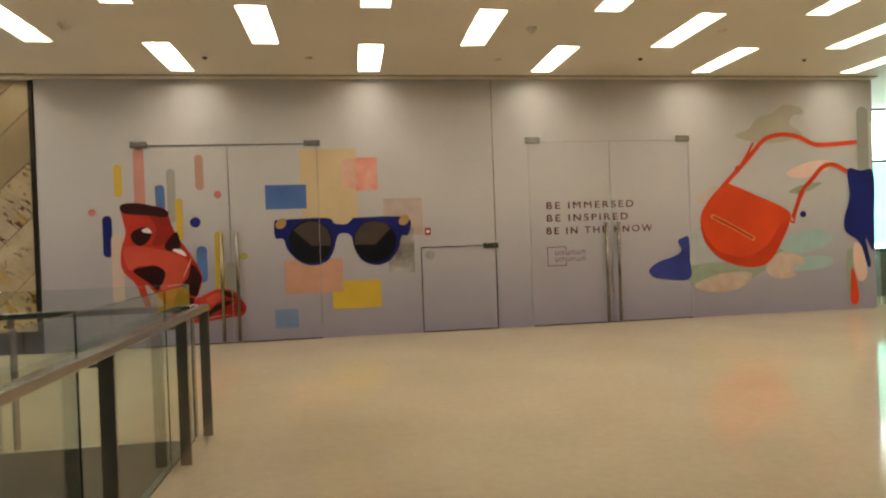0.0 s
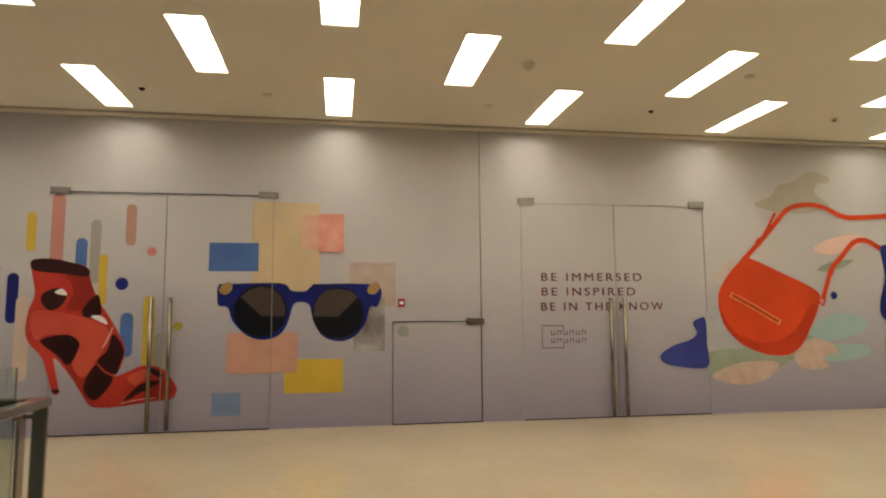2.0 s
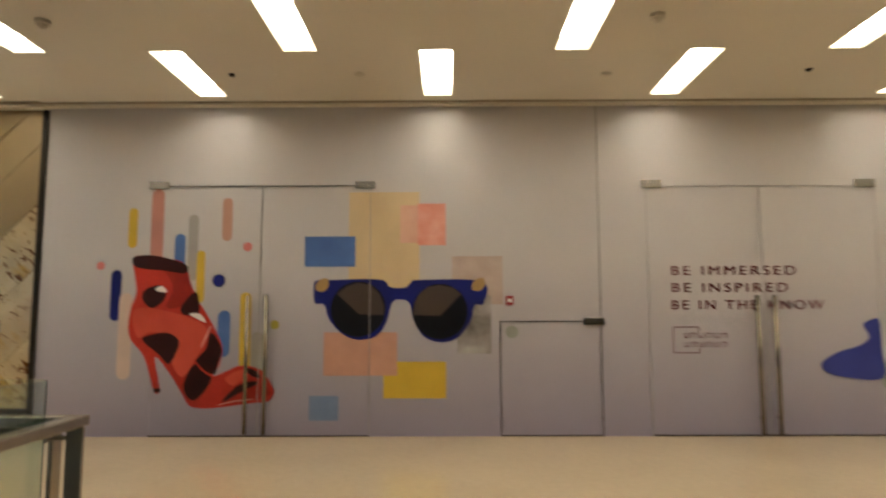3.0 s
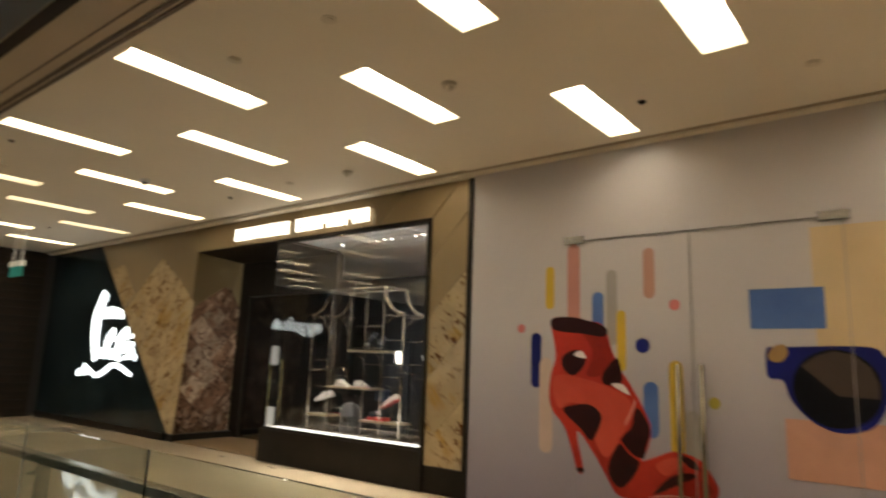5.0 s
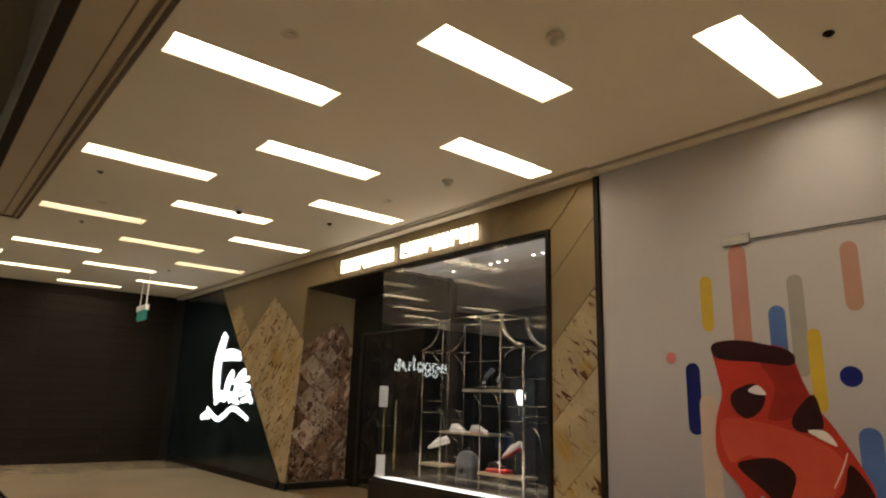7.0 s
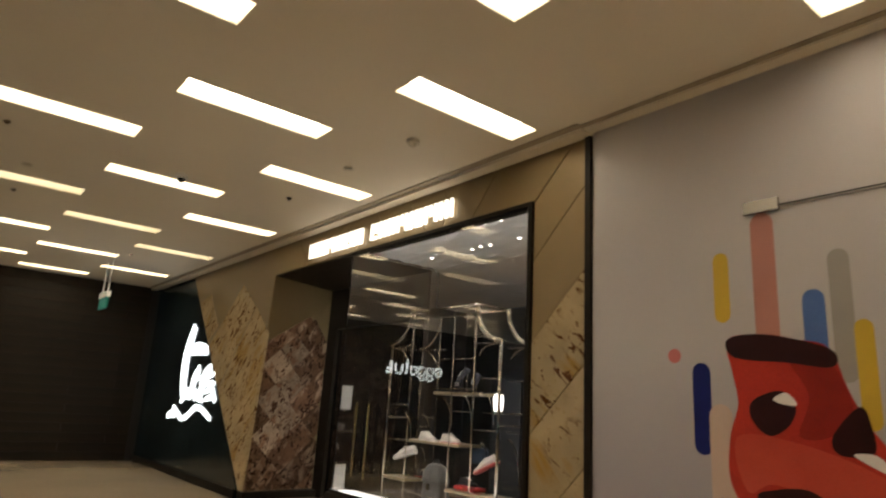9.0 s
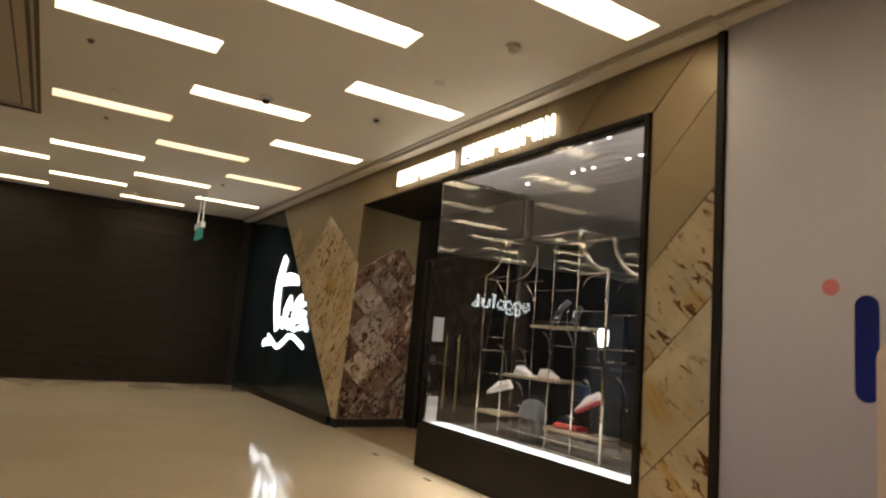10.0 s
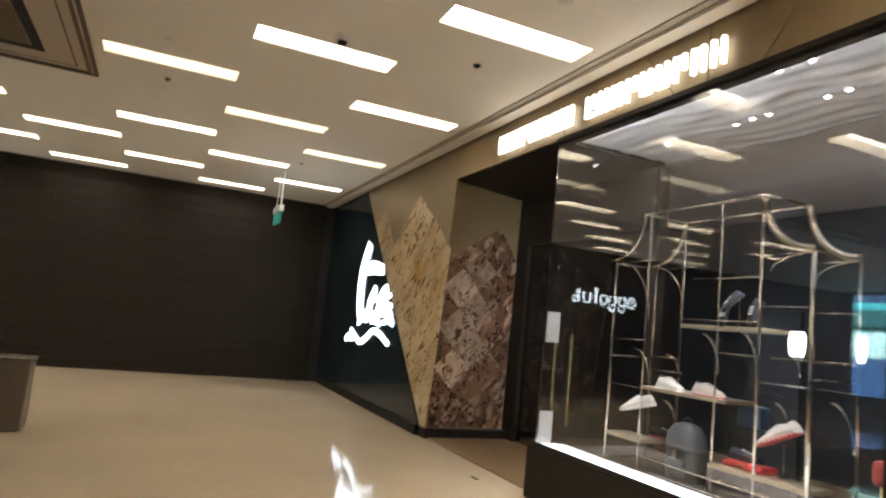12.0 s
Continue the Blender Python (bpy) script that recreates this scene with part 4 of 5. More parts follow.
for i in range(NX + 1):
    x = GX0 + (-6.46 - GX0) * i / NX
    line = []
    for j in range(NY + 1):
        y = SHOP_Y + 0.13 + (12.98 - SHOP_Y - 0.13) * j / NY
        s = math.sin(2.9 * x + 23.0 * y + 1.8 * math.sin(3.1 * x)) + math.sin(-4.3 * x + 34.0 * y + 1.5 * math.sin(5.0 * x + 2)) + 0.8 * math.sin(8.7 * x + 17.0 * y + math.sin(7.0 * y))
        line.append(bm.verts.new((x, y, 3.474 + 0.0044 * s)))
    grid.append(line)
for i in range(NX):
    for j in range(NY):
        bm.faces.new((grid[i][j], grid[i][j + 1], grid[i + 1][j + 1], grid[i + 1][j]))
rippled = part("ceiling_window", bm, M_RIPPLE)
thick = rippled.modifiers.new("thickness", "SOLIDIFY")
thick.thickness, thick.offset = 0.01, -1.0
tagged(smooth(rippled), "satin white shop window ceiling, ripples added to streak its light", "ceiling", kind="structure")
tagged(part("ceiling_shop", boxed(-12.6, -6.45, 11.69, 16.0, 3.50, 3.62), M_SHOPCEIL), "pale grey ceiling of the boutique", "ceiling", kind="structure")
tagged(part("floor_shop", boxed(-12.6, -6.45, 12.9, 16.0, 0.002, 0.012), M_WOODFLOOR), "brown timber floor inside the boutique", "floor", kind="structure")

# entrance recess
part("soffit", boxed(-12.5, GX0, SHOP_Y + 0.04, 12.8, 3.435, 3.50), M_BLACK, front, "black soffit over the entrance")
tagged(part("floor_threshold", boxed(-12.5, GX0 - 0.11, SHOP_Y + 0.1, 12.88, 0.002, 0.014), M_WOODFLOOR), "brown timber threshold in the entrance", "floor", kind="structure")
door = tagged(base("door_4", -11.0, 12.8, 0), "closed dark glass boutique door with brass pulls", "door", kind="structure")
for x0, x1 in ((-12.55, -12.25), (-9.76, -9.66)):
    part("door_frame", boxed(x0, x1, 12.74, 12.88, 0.0, 3.43, bevel=0.004), M_BLACK, door)
part("door_frame", boxed(-12.25, -9.76, 12.74, 12.88, 2.75, 3.43, bevel=0.004), M_BLACK, door)
for x0, x1 in ((-12.24, -11.165), (-11.155, -9.77)):
    o = part("leaf", boxed(x0, x1, 12.80, 12.815, 0.016, 2.745), M_DARKGLASS, door, "dark glass leaf")
    o.visible_shadow = False
for x in (-11.33, -10.99):
    h = part("handle", rod(bmesh.new(), (x, 12.72, 0.45), (x, 12.72, 1.55), 0.018), M_BRASS, door, "tall brass pull handle")
    for z in (0.6, 1.4):
        part("standoff", rod(bmesh.new(), (x, 12.72, z), (x, 12.80, z), 0.011), M_BRASS, h)

# folded marble pier
A, B_, C, D = (-12.045, 11.44, 3.43), (-12.42, 11.50, 0.13), (-12.58, 12.76, 0.12), (-12.52, 12.76, 3.44)


def panel3(name, pts, mat, parent, thick=0.02, push=0.0):
    """A slab on a plane in space, from its corners in order."""
    bm = bmesh.new()
    pts = [Vector(p) for p in pts]
    nrm = (pts[1] - pts[0]).cross(pts[2] - pts[0]).normalized()
    f = bm.faces.new([bm.verts.new(p + nrm * push) for p in pts])
    r = bmesh.ops.extrude_face_region(bm, geom=[f])
    for v in r["geom"]:
        if isinstance(v, bmesh.types.BMVert):
            v.co -= nrm * thick
    bmesh.ops.recalc_face_normals(bm, faces=bm.faces)
    return part(name, bm, mat, parent)


pier = tagged(base("pier", -12.4, 11.3, 0), "folded pier clad in bronze and marble slabs", "pier", kind="structure")


def on_front(x, z):
    """The front face leans back a little towards its foot."""
    return (x, 11.44 + 0.06 * (3.43 - z) / 3.30, z)


def on_side(s, t):
    """s from the front edge to the back, t from the foot up."""
    lo = Vector(B_).lerp(Vector(C), s)
    hi = Vector(A).lerp(Vector(D), s)
    return tuple(lo.lerp(hi, t))


FOOT = (-12.62, 0.13)
TOPL = (-16.08, 3.90)


def left_edge(z):
    t = (z - FOOT[1]) / (TOPL[1] - FOOT[1])
    return FOOT[0] + (TOPL[0] - FOOT[0]) * t


panel3("bronze_panel", [on_front(*FOOT), on_front(B_[0], 0.13), on_front(A[0], 3.43), on_front(-12.043, 3.90), on_front(*TOPL)], M_BRONZE, pier)
e = 0.012
panel3("stone_slab", [on_front(FOOT[0] + e, 0.14), on_front(B_[0] - e, 0.14), on_front(-12.09, 2.52), on_front(-12.66, 2.98), on_front(left_edge(1.62) + 0.04, 1.62)], M_PIERMARBLE, pier, 0.02, 0.005)
panel3("stone_slab", [on_front(left_edge(1.65) + 0.04, 1.65), on_front(-12.70, 2.99), on_front(-13.32, 3.42), on_front(left_edge(2.42) + 0.04, 2.42)], M_PIERMARBLE, pier, 0.02, 0.005)
panel3("stone_slab", [on_front(left_edge(2.5) + 0.03, 2.5), on_front(-14.35, 2.75), on_front(-14.9, 3.40), on_front(left_edge(3.3) + 0.03, 3.3)], M_PIERMARBLE, pier, 0.02, 0.005)
panel3("bronze_panel", [on_side(0, 0), on_side(1, 0), on_side(1, 1), on_side(0, 1)], M_BRONZE, pier)


def clipped(poly, bounds):
    """A convex polygon cut to a convex outline given counter-clockwise."""
    out = poly
    for (ax, ay), (bx, by) in zip(bounds, bounds[1:] + bounds[:1]):
        src, out = out, []
        for p, q in zip(src, src[1:] + src[:1]):
            dp = (bx - ax) * (p[1] - ay) - (by - ay) * (p[0] - ax)
            dq = (bx - ax) * (q[1] - ay) - (by - ay) * (q[0] - ax)
            if dp >= 0:
                out.append(p)
            if dp * dq < 0:
                t = dp / (dp - dq)
                out.append((p[0] + (q[0] - p[0]) * t, p[1] + (q[1] - p[1]) * t))
        if not out:
            break
    return out


# diagonal stone pieces on the return of the pier, under a slanting top edge
DEPTH, HIGH, SIDE = 1.26, 3.31, 0.40
field = [(0.012, 0.012), (DEPTH - 0.02, 0.012), (DEPTH - 0.02, 2.40), (0.88, 2.82), (0.012, 2.26)]
for i in range(-2, 16):
    for j in range(-14, 12):
        cx, cz = (i - j) * SIDE * 0.74, (i + j) * SIDE * 0.68
        a, h = SIDE * 0.74 - 0.003, SIDE * 0.68 - 0.003
        piece = clipped([(cx - a, cz), (cx, cz - h), (cx + a, cz), (cx, cz + h)], field)
        area = abs(sum(p[0] * q[1] - q[0] * p[1] for p, q in zip(piece, piece[1:] + piece[:1]))) / 2 if len(piece) > 2 else 0
        if area > 0.006:
            pale = cx < 0.62 and 0.7 < cz < 2.2 and (i * 7 + j * 3) % 5 != 0
            panel3("stone_slab", [on_side(u / DEPTH, v / HIGH) for u, v in piece], M_PALEMARBLE if pale else M_BROWNMARBLE, pier, 0.02, 0.005)
part("plinth", boxed(-12.66, -12.41, 11.49, 12.76, 0.0, 0.125), M_BLACK, pier)
part("core", boxed(-15.6, -12.72, 11.70, 12.9, 0.0, 3.9), M_CORE, pier)

# slate clad restaurant wall with a lit brush character
slate = wall("wall_slate", "blue black slate wall, softly polished", plate([(WEST, 0.0), (FOOT[0] - 0.004, 0.0), (FOOT[0] - 0.004, 0.13), (TOPL[0] - 0.004, 3.90), (WEST, 3.90)], 11.47, 0.18), M_DARKSTONE)
part("plinth", boxed(WEST + 0.01, -12.67, 11.445, 11.468, 0.0, 0.13), M_BLACK, slate)
sign = base("brush_sign", -15.4, 11.47, 1.2)
SY = 11.447
STROKES = (([(-15.63, 2.84), (-15.76, 2.61), (-15.90, 2.3), (-15.91, 1.99), (-15.86, 1.74), (-15.78, 1.50)], 0.33, True),
           ([(-15.66, 2.42), (-15.32, 2.46), (-14.99, 2.42), (-14.77, 2.38)], 0.11, True), ([(-15.63, 2.31), (-15.25, 2.33), (-14.72, 2.29)], 0.12, True),
           ([(-15.02, 2.02), (-15.18, 1.87), (-15.28, 1.70), (-15.26, 1.46)], 0.22, True), ([(-14.42, 2.02), (-14.62, 1.92), (-14.73, 1.80), (-14.78, 1.62), (-14.81, 1.42)], 0.22, True),
           ([(-15.29, 1.80), (-14.93, 1.83), (-14.45, 1.86), (-14.20, 1.91)], 0.08, True), ([(-15.87, 1.62), (-15.43, 1.60), (-15.01, 1.54), (-15.10, 1.42)], 0.08, True),
           ([(-14.74, 1.69), (-14.39, 1.74), (-14.14, 1.72)], 0.10, True), ([(-14.59, 1.57), (-14.27, 1.63), (-14.10, 1.56)], 0.10, True), ([(-14.49, 1.45), (-14.14, 1.50), (-14.0, 1.43)], 0.11, True),
           ([(-15.86, 1.38), (-15.61, 1.50), (-15.33, 1.45)], 0.12, True), ([(-15.05, 1.61), (-14.90, 1.47), (-14.62, 1.41)], 0.10, True),
           ([(-16.56, 1.07), (-16.29, 1.13), (-16.08, 1.10)], 0.15, True),
           ([(-16.26, 1.27), (-15.96, 1.15), (-15.63, 1.06), (-15.30, 1.15), (-15.0, 1.28), (-14.74, 1.29), (-14.45, 1.22), (-14.12, 1.12)], 0.10, True))
for pts, w, tp in STROKES:
    part("stroke", ribbon(pts, w, SY, 0.02, tp), M_COOLSIGN, sign)
tagged(sign, "glowing white brush stroke sign on the slate wall", "sign")

# lit lettering of the boutique, as plain upright blocks
lit = base("boutique_sign", -9.1, SHOP_Y - 0.06, 3.52)
random.seed(4)
for a, b in ((-10.83, -9.36), (-9.20, -7.55)):
    n = 9
    w = (b - a) / n
    for k in range(n):
        x = a + k * w
        bm = bmesh.new()
        box(bm, x, x + w * 0.15, SHOP_Y - 0.055, SHOP_Y - 0.02, 3.525, 3.725)
        box(bm, x + w * 0.50, x + w * 0.64, SHOP_Y - 0.054, SHOP_Y - 0.021, 3.525 if k % 3 else 3.60, 3.725)
        z = random.choice((3.525, 3.61, 3.685))
        box(bm, x + w * 0.13, x + w * 0.66, SHOP_Y - 0.052, SHOP_Y - 0.023, z, z + 0.032)
        part("letter_block", bm, M_SIGN, lit)
tagged(lit, "glowing white lettering along the boutique fascia", "sign")

# ---- things in the shop window ----
def loft(rings):
    bm = bmesh.new()
    vs = [[bm.verts.new(p) for p in r] for r in rings]
    n = len(vs[0])
    for a, b in zip(vs[:-1], vs[1:]):
        for i in range(n):
            bm.faces.new((a[i], a[(i + 1) % n], b[(i + 1) % n], b[i]))
    bm.faces.new(vs[0])
    bm.faces.new(vs[-1])
    bmesh.ops.recalc_face_normals(bm, faces=bm.faces)
    return bm


FX0, FX1, FY0, FY1 = -9.04, -7.15, 11.74, 12.20
rack = tagged(base("display_rack", (FX0 + FX1) / 2, (FY0 + FY1) / 2, GZ0), "polished metal display rack with pagoda curved top", "display rack")


def tube(pts, r=0.014, name="tube", mat=None):
    pts, rings = [Vector(p) for p in pts], []
    for i, p in enumerate(pts):
        d = (pts[min(i + 1, len(pts) - 1)] - pts[max(i - 1, 0)]).normalized()
        side = Vector((1, 0, 0)) if abs(d.y) > 0.9 else Vector((0, 1, 0))
        other = d.cross(side).normalized()
        rings.append([tuple(p + (side * math.cos(a) + other * math.sin(a)) * r * 0.78) for a in [math.pi * k / 4 for k in range(8)]])
    return smooth(part(name, loft(rings), mat or M_CHROME, rack))


def flare(x0, z0, x1, z1, y, n=12):
    """A concave curve from a low outer point to a high inner one."""
    return [(x0 + (x1 - x0) * math.sin(k / n * math.pi / 2), y, z0 + (z1 - z0) * (1 - math.cos(k / n * math.pi / 2))) for k in range(n + 1)]


for x, z1, r in ((FX0, 2.22, 0.013), (-8.63, 2.62, 0.009), (-7.88, 2.62, 0.008), (-7.53, 2.62, 0.013), (FX1, 2.20, 0.022)):
    tube([(x, FY0, GZ0), (x, FY0, z1)], r, "post")
for x, z1, r in ((FX0, 2.22, 0.010), (-8.70, 2.62, 0.009), (FX1, 2.20, 0.014)):
    tube([(x, FY1, GZ0), (x, FY1, z1)], r, "post")
for y in (FY0, FY1):
    tube(flare(FX0 - 0.07, 2.24, -8.70, 2.62, y), 0.018, "curved_rail")
    tube(flare(FX1, 2.22, -7.52, 2.62, y), 0.034, "curved_rail")
    tube([(-8.70, y, 2.62), (-7.52, y, 2.62)], 0.013, "rail")
    tube([(FX0, y, 2.22), (-8.58, y, 2.22)], 0.008, "rail")
    tube([(FX1, y, 2.20), (-7.51, y, 2.20)], 0.009, "rail")
    tube([(FX0, y, GZ0 + 0.03), (FX1, y, GZ0 + 0.03)], 0.009, "rail")
    tube([(FX0, y, GZ0 + 0.13), (FX1, y, GZ0 + 0.13)], 0.008, "rail")
for x0, z0, x1, z1, y in ((-9.02, 2.23, -8.60, 1.72, FY0), (-9.08, 2.24, -8.70, 1.87, FY1), (-8.74, 1.475, -8.55, 1.20, FY0), (-8.375, 1.455, -8.23, 1.28, FY0),
                          (-8.02, 1.635, -7.86, 1.355, FY0), (-7.70, 1.67, -7.54, 1.39, FY0), (-7.39, 1.70, -7.22, 1.41, FY0), (-7.02, 1.28, -6.87, 1.01, FY0),
                          (-8.39, 1.10, -8.26, 0.975, FY0), (FX1, 2.20, -7.46, 2.08, FY1), (-7.22, 2.19, -7.46, 2.08, FY0), (-7.39, 1.22, -7.30, 1.10, FY0)):
    tube(flare(x0, z0, x1, z1, y), 0.008, "curved_rail")
for y, z, a, b in ((FY0, 2.05, -8.13, -7.53), (FY0, 1.85, -7.53, FX1), (FY1, 1.85, -7.50, FX1), (FY0, 1.51, -7.88, -7.53), (FY0, 1.345, -7.53, FX1), (FY1, 1.52, -7.50, FX1), (FY1, 1.33, -7.50, FX1),
                   (FY0, 1.55, FX0, -8.63), (FY0, 1.16, FX0, -8.63), (FY0, 1.325, -8.55, -8.20), (FY1, 1.42, FX0, -8.70), (FY0, 1.74, -8.22, -7.53)):
    tube([(a, y, z), (b, y, z)], 0.006, "rail")
for x in (FX0, FX1):
    for z in (GZ0 + 0.03, 1.40, 2.21):
        tube([(x, FY0, z), (x, FY1, z)], 0.010, "rail")
for x in (-8.70, -7.52):
    tube([(x, FY0, 2.62), (x, FY1, 2.62)], 0.011, "rail")
for a, b, z in ((-8.44, -7.66, 1.70), (-8.86, -7.95, 1.15), (-7.90, FX1, 0.72), (FX0, -8.60, 0.735)):
    part("shelf", boxed(a, b, FY0 + (0.20 if z > 1 else -0.01), FY0 + (0.52 if z > 1 else 0.24), z - 0.014, z + 0.014, bevel=0.003), M_CHAMPAGNE, rack)

M_SHOEWHITE = material("white leather", (0.60, 0.56, 0.53), 0.45, vary=0.06)
M_SHOERED = material("red rubber sole", (0.42, 0.03, 0.03), 0.5, vary=0.1)
M_SHOEDARK = material("black patent leather", (0.02, 0.02, 0.025), 0.12, vary=0.1)
M_BAGFLAP = material("grey leather", (0.062, 0.061, 0.064), 0.4, vary=0.1)
M_BAGGREY = material("grey quilted leather", (0.036, 0.035, 0.036), 0.45, vary=0.12)


def sneaker(m, upper, sole, label):
    """A low trainer 0.29 m long, its toe along +x, its sole on z = 0."""
    s = base("sneaker")
    prof = ((0.0, 0.028, 0.066, 0.0), (0.02, 0.036, 0.094, 0.0), (0.06, 0.038, 0.086, 0.0), (0.11, 0.040, 0.088, 0.0), (0.15, 0.044, 0.080, 0.0), (0.20, 0.047, 0.062, 0.0), (0.25, 0.044, 0.048, 0.0), (0.285, 0.026, 0.036, 0.0))
    up = []
    for x, w, h, _ in prof:
        up.append([(x, w * math.cos(a) * (1 if math.sin(a) < 0.3 else 0.8), 0.026 + max(0, math.sin(a)) * (h - 0.026)) for a in [math.pi * k / 8 for k in range(9)]])
    smooth(part("upper", loft(up), upper, s))
    so = []
    for x, w, h, _ in prof:
        so.append([(x, -w * 1.08, 0.0), (x, w * 1.08, 0.0), (x, w * 1.10, 0.027), (x, -w * 1.10, 0.027)])
    part("midsole", loft([[(x, y, max(z, 0.008)) for x, y, z in r] for r in so]), upper, s)
    part("outsole", loft([[(x, y, min(z, 0.0075)) for x, y, z in r] for r in so]), sole, s, "ridged outsole")
    for k in range(4):
        x = 0.115 + k * 0.024
        part("lace", boxed(x, x + 0.008, -0.024, 0.024, 0.084 - k * 0.007, 0.091 - k * 0.007, bevel=0.002), M_WHITE, s)
    part("collar", boxed(0.012, 0.085, -0.018, 0.018, 0.082, 0.091, bevel=0.004), M_SHOPGREY, s, "dark opening")
    s.matrix_world = m
    return tagged(s, label, "shoe", "shoes in the shop window")


def at(x, y, z, rx=0, ry=0, rz=0, k=1.0):
    return pose(x, y, z, rx, ry, rz) @ Matrix.Diagonal((k, k, k, 1))


sneaker(at(-8.77, 12.06, 1.164, rz=-12, k=1.12), M_SHOEWHITE, M_WHITE, "white leather sneaker on a rack shelf")
sneaker(at(-8.37, 12.06, 1.164, rz=-8, k=1.12), M_SHOEWHITE, M_SHOERED, "white leather sneaker with red sole on a rack shelf")
sneaker(at(-8.67, 11.92, 1.015, ry=16, rz=192, k=1.15), M_SHOEWHITE, M_WHITE, "pale sneaker leaning on the rack rail")
spiked = sneaker(at(-7.35, 11.95, 1.04, ry=27, rz=188, k=1.12), M_SHOEWHITE, M_SHOERED, "tilted white sneaker with red spiked sole on a stand")
for k in range(9):
    for s in (-1, 1):
        bm = bmesh.new()
        bmesh.ops.create_cone(bm, cap_ends=True, segments=6, radius1=0.009, radius2=0.002, depth=0.026, matrix=Matrix.Translation((0, 0, 0.013)))
        sp = part("spike", bm, M_SHOERED)
        sp.parent = spiked
        sp.matrix_local = pose(0.02 + k * 0.029, s * 0.041, 0.006, rx=s * -58)
tube([(-7.46, 11.93, 0.735), (-7.46, 11.93, 0.985)], 0.006, "stand_rod")
part("stand_foot", disc(bmesh.new(), -7.46, 11.93, 0.738, 0.035, 0.008, 16), M_CHROME, rack)
for x, y, z, rz, ry in ((-8.07, 12.03, 1.86, -62, 48), (-7.90, 12.02, 1.95, -128, 44), (-7.74, 12.02, 1.90, -96, 58)):
    sneaker(at(x, y, z, ry=ry, rz=rz, k=0.72), M_SHOEDARK, M_SHOEDARK, "glossy dark navy shoe tilted on a rod stand")
    tube([(x, 11.97, 1.70), (x, 11.97, z - 0.03)], 0.005, "stand_rod")
sneaker(at(-8.80, 12.02, 0.754, rz=20, k=0.9), M_SHOEDARK, M_SHOERED, "black shoe on the low brass shelf")
sneaker(at(-7.86, 11.89, 0.779, rz=10, k=0.85), M_SHOEDARK, M_SHOEDARK, "black shoe on the red clutch bag")

pack = tagged(base("backpack", -8.33, 11.94, GZ0), "grey leather backpack standing on the window deck", "backpack")


def squircle(cx, cy, hw, hd, z, n=20):
    out = []
    for k in range(n):
        a = 2 * math.pi * k / n
        ca, sa = math.cos(a), math.sin(a)
        out.append((cx + hw * math.copysign(abs(ca) ** 0.6, ca), cy + hd * math.copysign(abs(sa) ** 0.6, sa), z))
    return out


smooth(part("body", loft([squircle(-8.33, 11.96, w, dp, GZ0 + z) for w, dp, z in ((0.145, 0.07, 0.0), (0.168, 0.088, 0.02), (0.172, 0.094, 0.14), (0.162, 0.088, 0.28),
                                                                              (0.138, 0.075, 0.37), (0.095, 0.054, 0.42), (0.045, 0.027, 0.437))]), M_BAGGREY, pack))
smooth(part("flap", loft([squircle(-8.33, 11.955, w, dp, GZ0 + z) for w, dp, z in ((0.168, 0.102, 0.25), (0.168, 0.102, 0.28), (0.148, 0.09, 0.37), (0.106, 0.066, 0.425), (0.05, 0.032, 0.446))]), M_BAGFLAP, pack))
part("pocket", boxed(-8.42, -8.24, 11.845, 11.885, GZ0 + 0.03, GZ0 + 0.17, bevel=0.02), M_BAGGREY, pack)
part("buckle", boxed(-8.345, -8.315, 11.835, 11.865, GZ0 + 0.17, GZ0 + 0.24, bevel=0.004), M_CHROME, pack, "chrome buckle")
bm = bmesh.new()
for k in range(8):
    a0, a1 = math.pi * k / 8, math.pi * (k + 1) / 8
    rod(bm, (-8.33 + 0.05 * math.cos(a0), 11.96, GZ0 + 0.435 + 0.05 * math.sin(a0)), (-8.33 + 0.05 * math.cos(a1), 11.96, GZ0 + 0.435 + 0.05 * math.sin(a1)), 0.008, 8)
part("carry_loop", bm, M_BAGGREY, pack)

for x, y, k in ((-7.48, 12.05, 1.0), (-7.11, 12.16, 0.5)):
    lan = tagged(base("lantern", x, y, 1.53), "small glowing white glass lantern in the rack", "lantern", "lanterns in the window")
    smooth(part("glass_body", loft([squircle(x, y, r * k, r * k, 1.535 + h) for r, h in ((0.030, 0.0), (0.038, 0.02), (0.046, 0.09), (0.045, 0.14), (0.034, 0.168), (0.026, 0.172))]), glow("lantern glass", (1.0, 0.97, 0.92), 5.0), lan, "glowing white glass"))
    part("cap", disc(bmesh.new(), x, y, 1.715, 0.035 * k, 0.02, 16), M_CHROME, lan)
    part("base_disc", disc(bmesh.new(), x, y, 1.525, 0.055 * k, 0.02, 20), M_CHROME, lan)
part("shelf", boxed(-7.60, FX1, 11.95, 12.34, 1.503, 1.515, bevel=0.002), M_CHROME, rack)

red = tagged(part("clutch_bag", boxed(-7.84, -7.52, 11.80, 11.96, 0.735, 0.778, bevel=0.014), M_SHOERED), "red leather clutch bag on the brass shelf", "clutch bag")
part("clasp", boxed(-7.71, -7.65, 11.794, 11.802, 0.75, 0.766, bevel=0.002), M_BRASS, red)
bb = tagged(part("handbag", boxed(-8.10, -7.88, 12.22, 12.32, 0.97, 1.135, bevel=0.02), material("steel blue leather", (0.018, 0.03, 0.065), 0.4)), "steel blue leather handbag hanging below the shelf", "handbag")
rod_bm = bmesh.new()
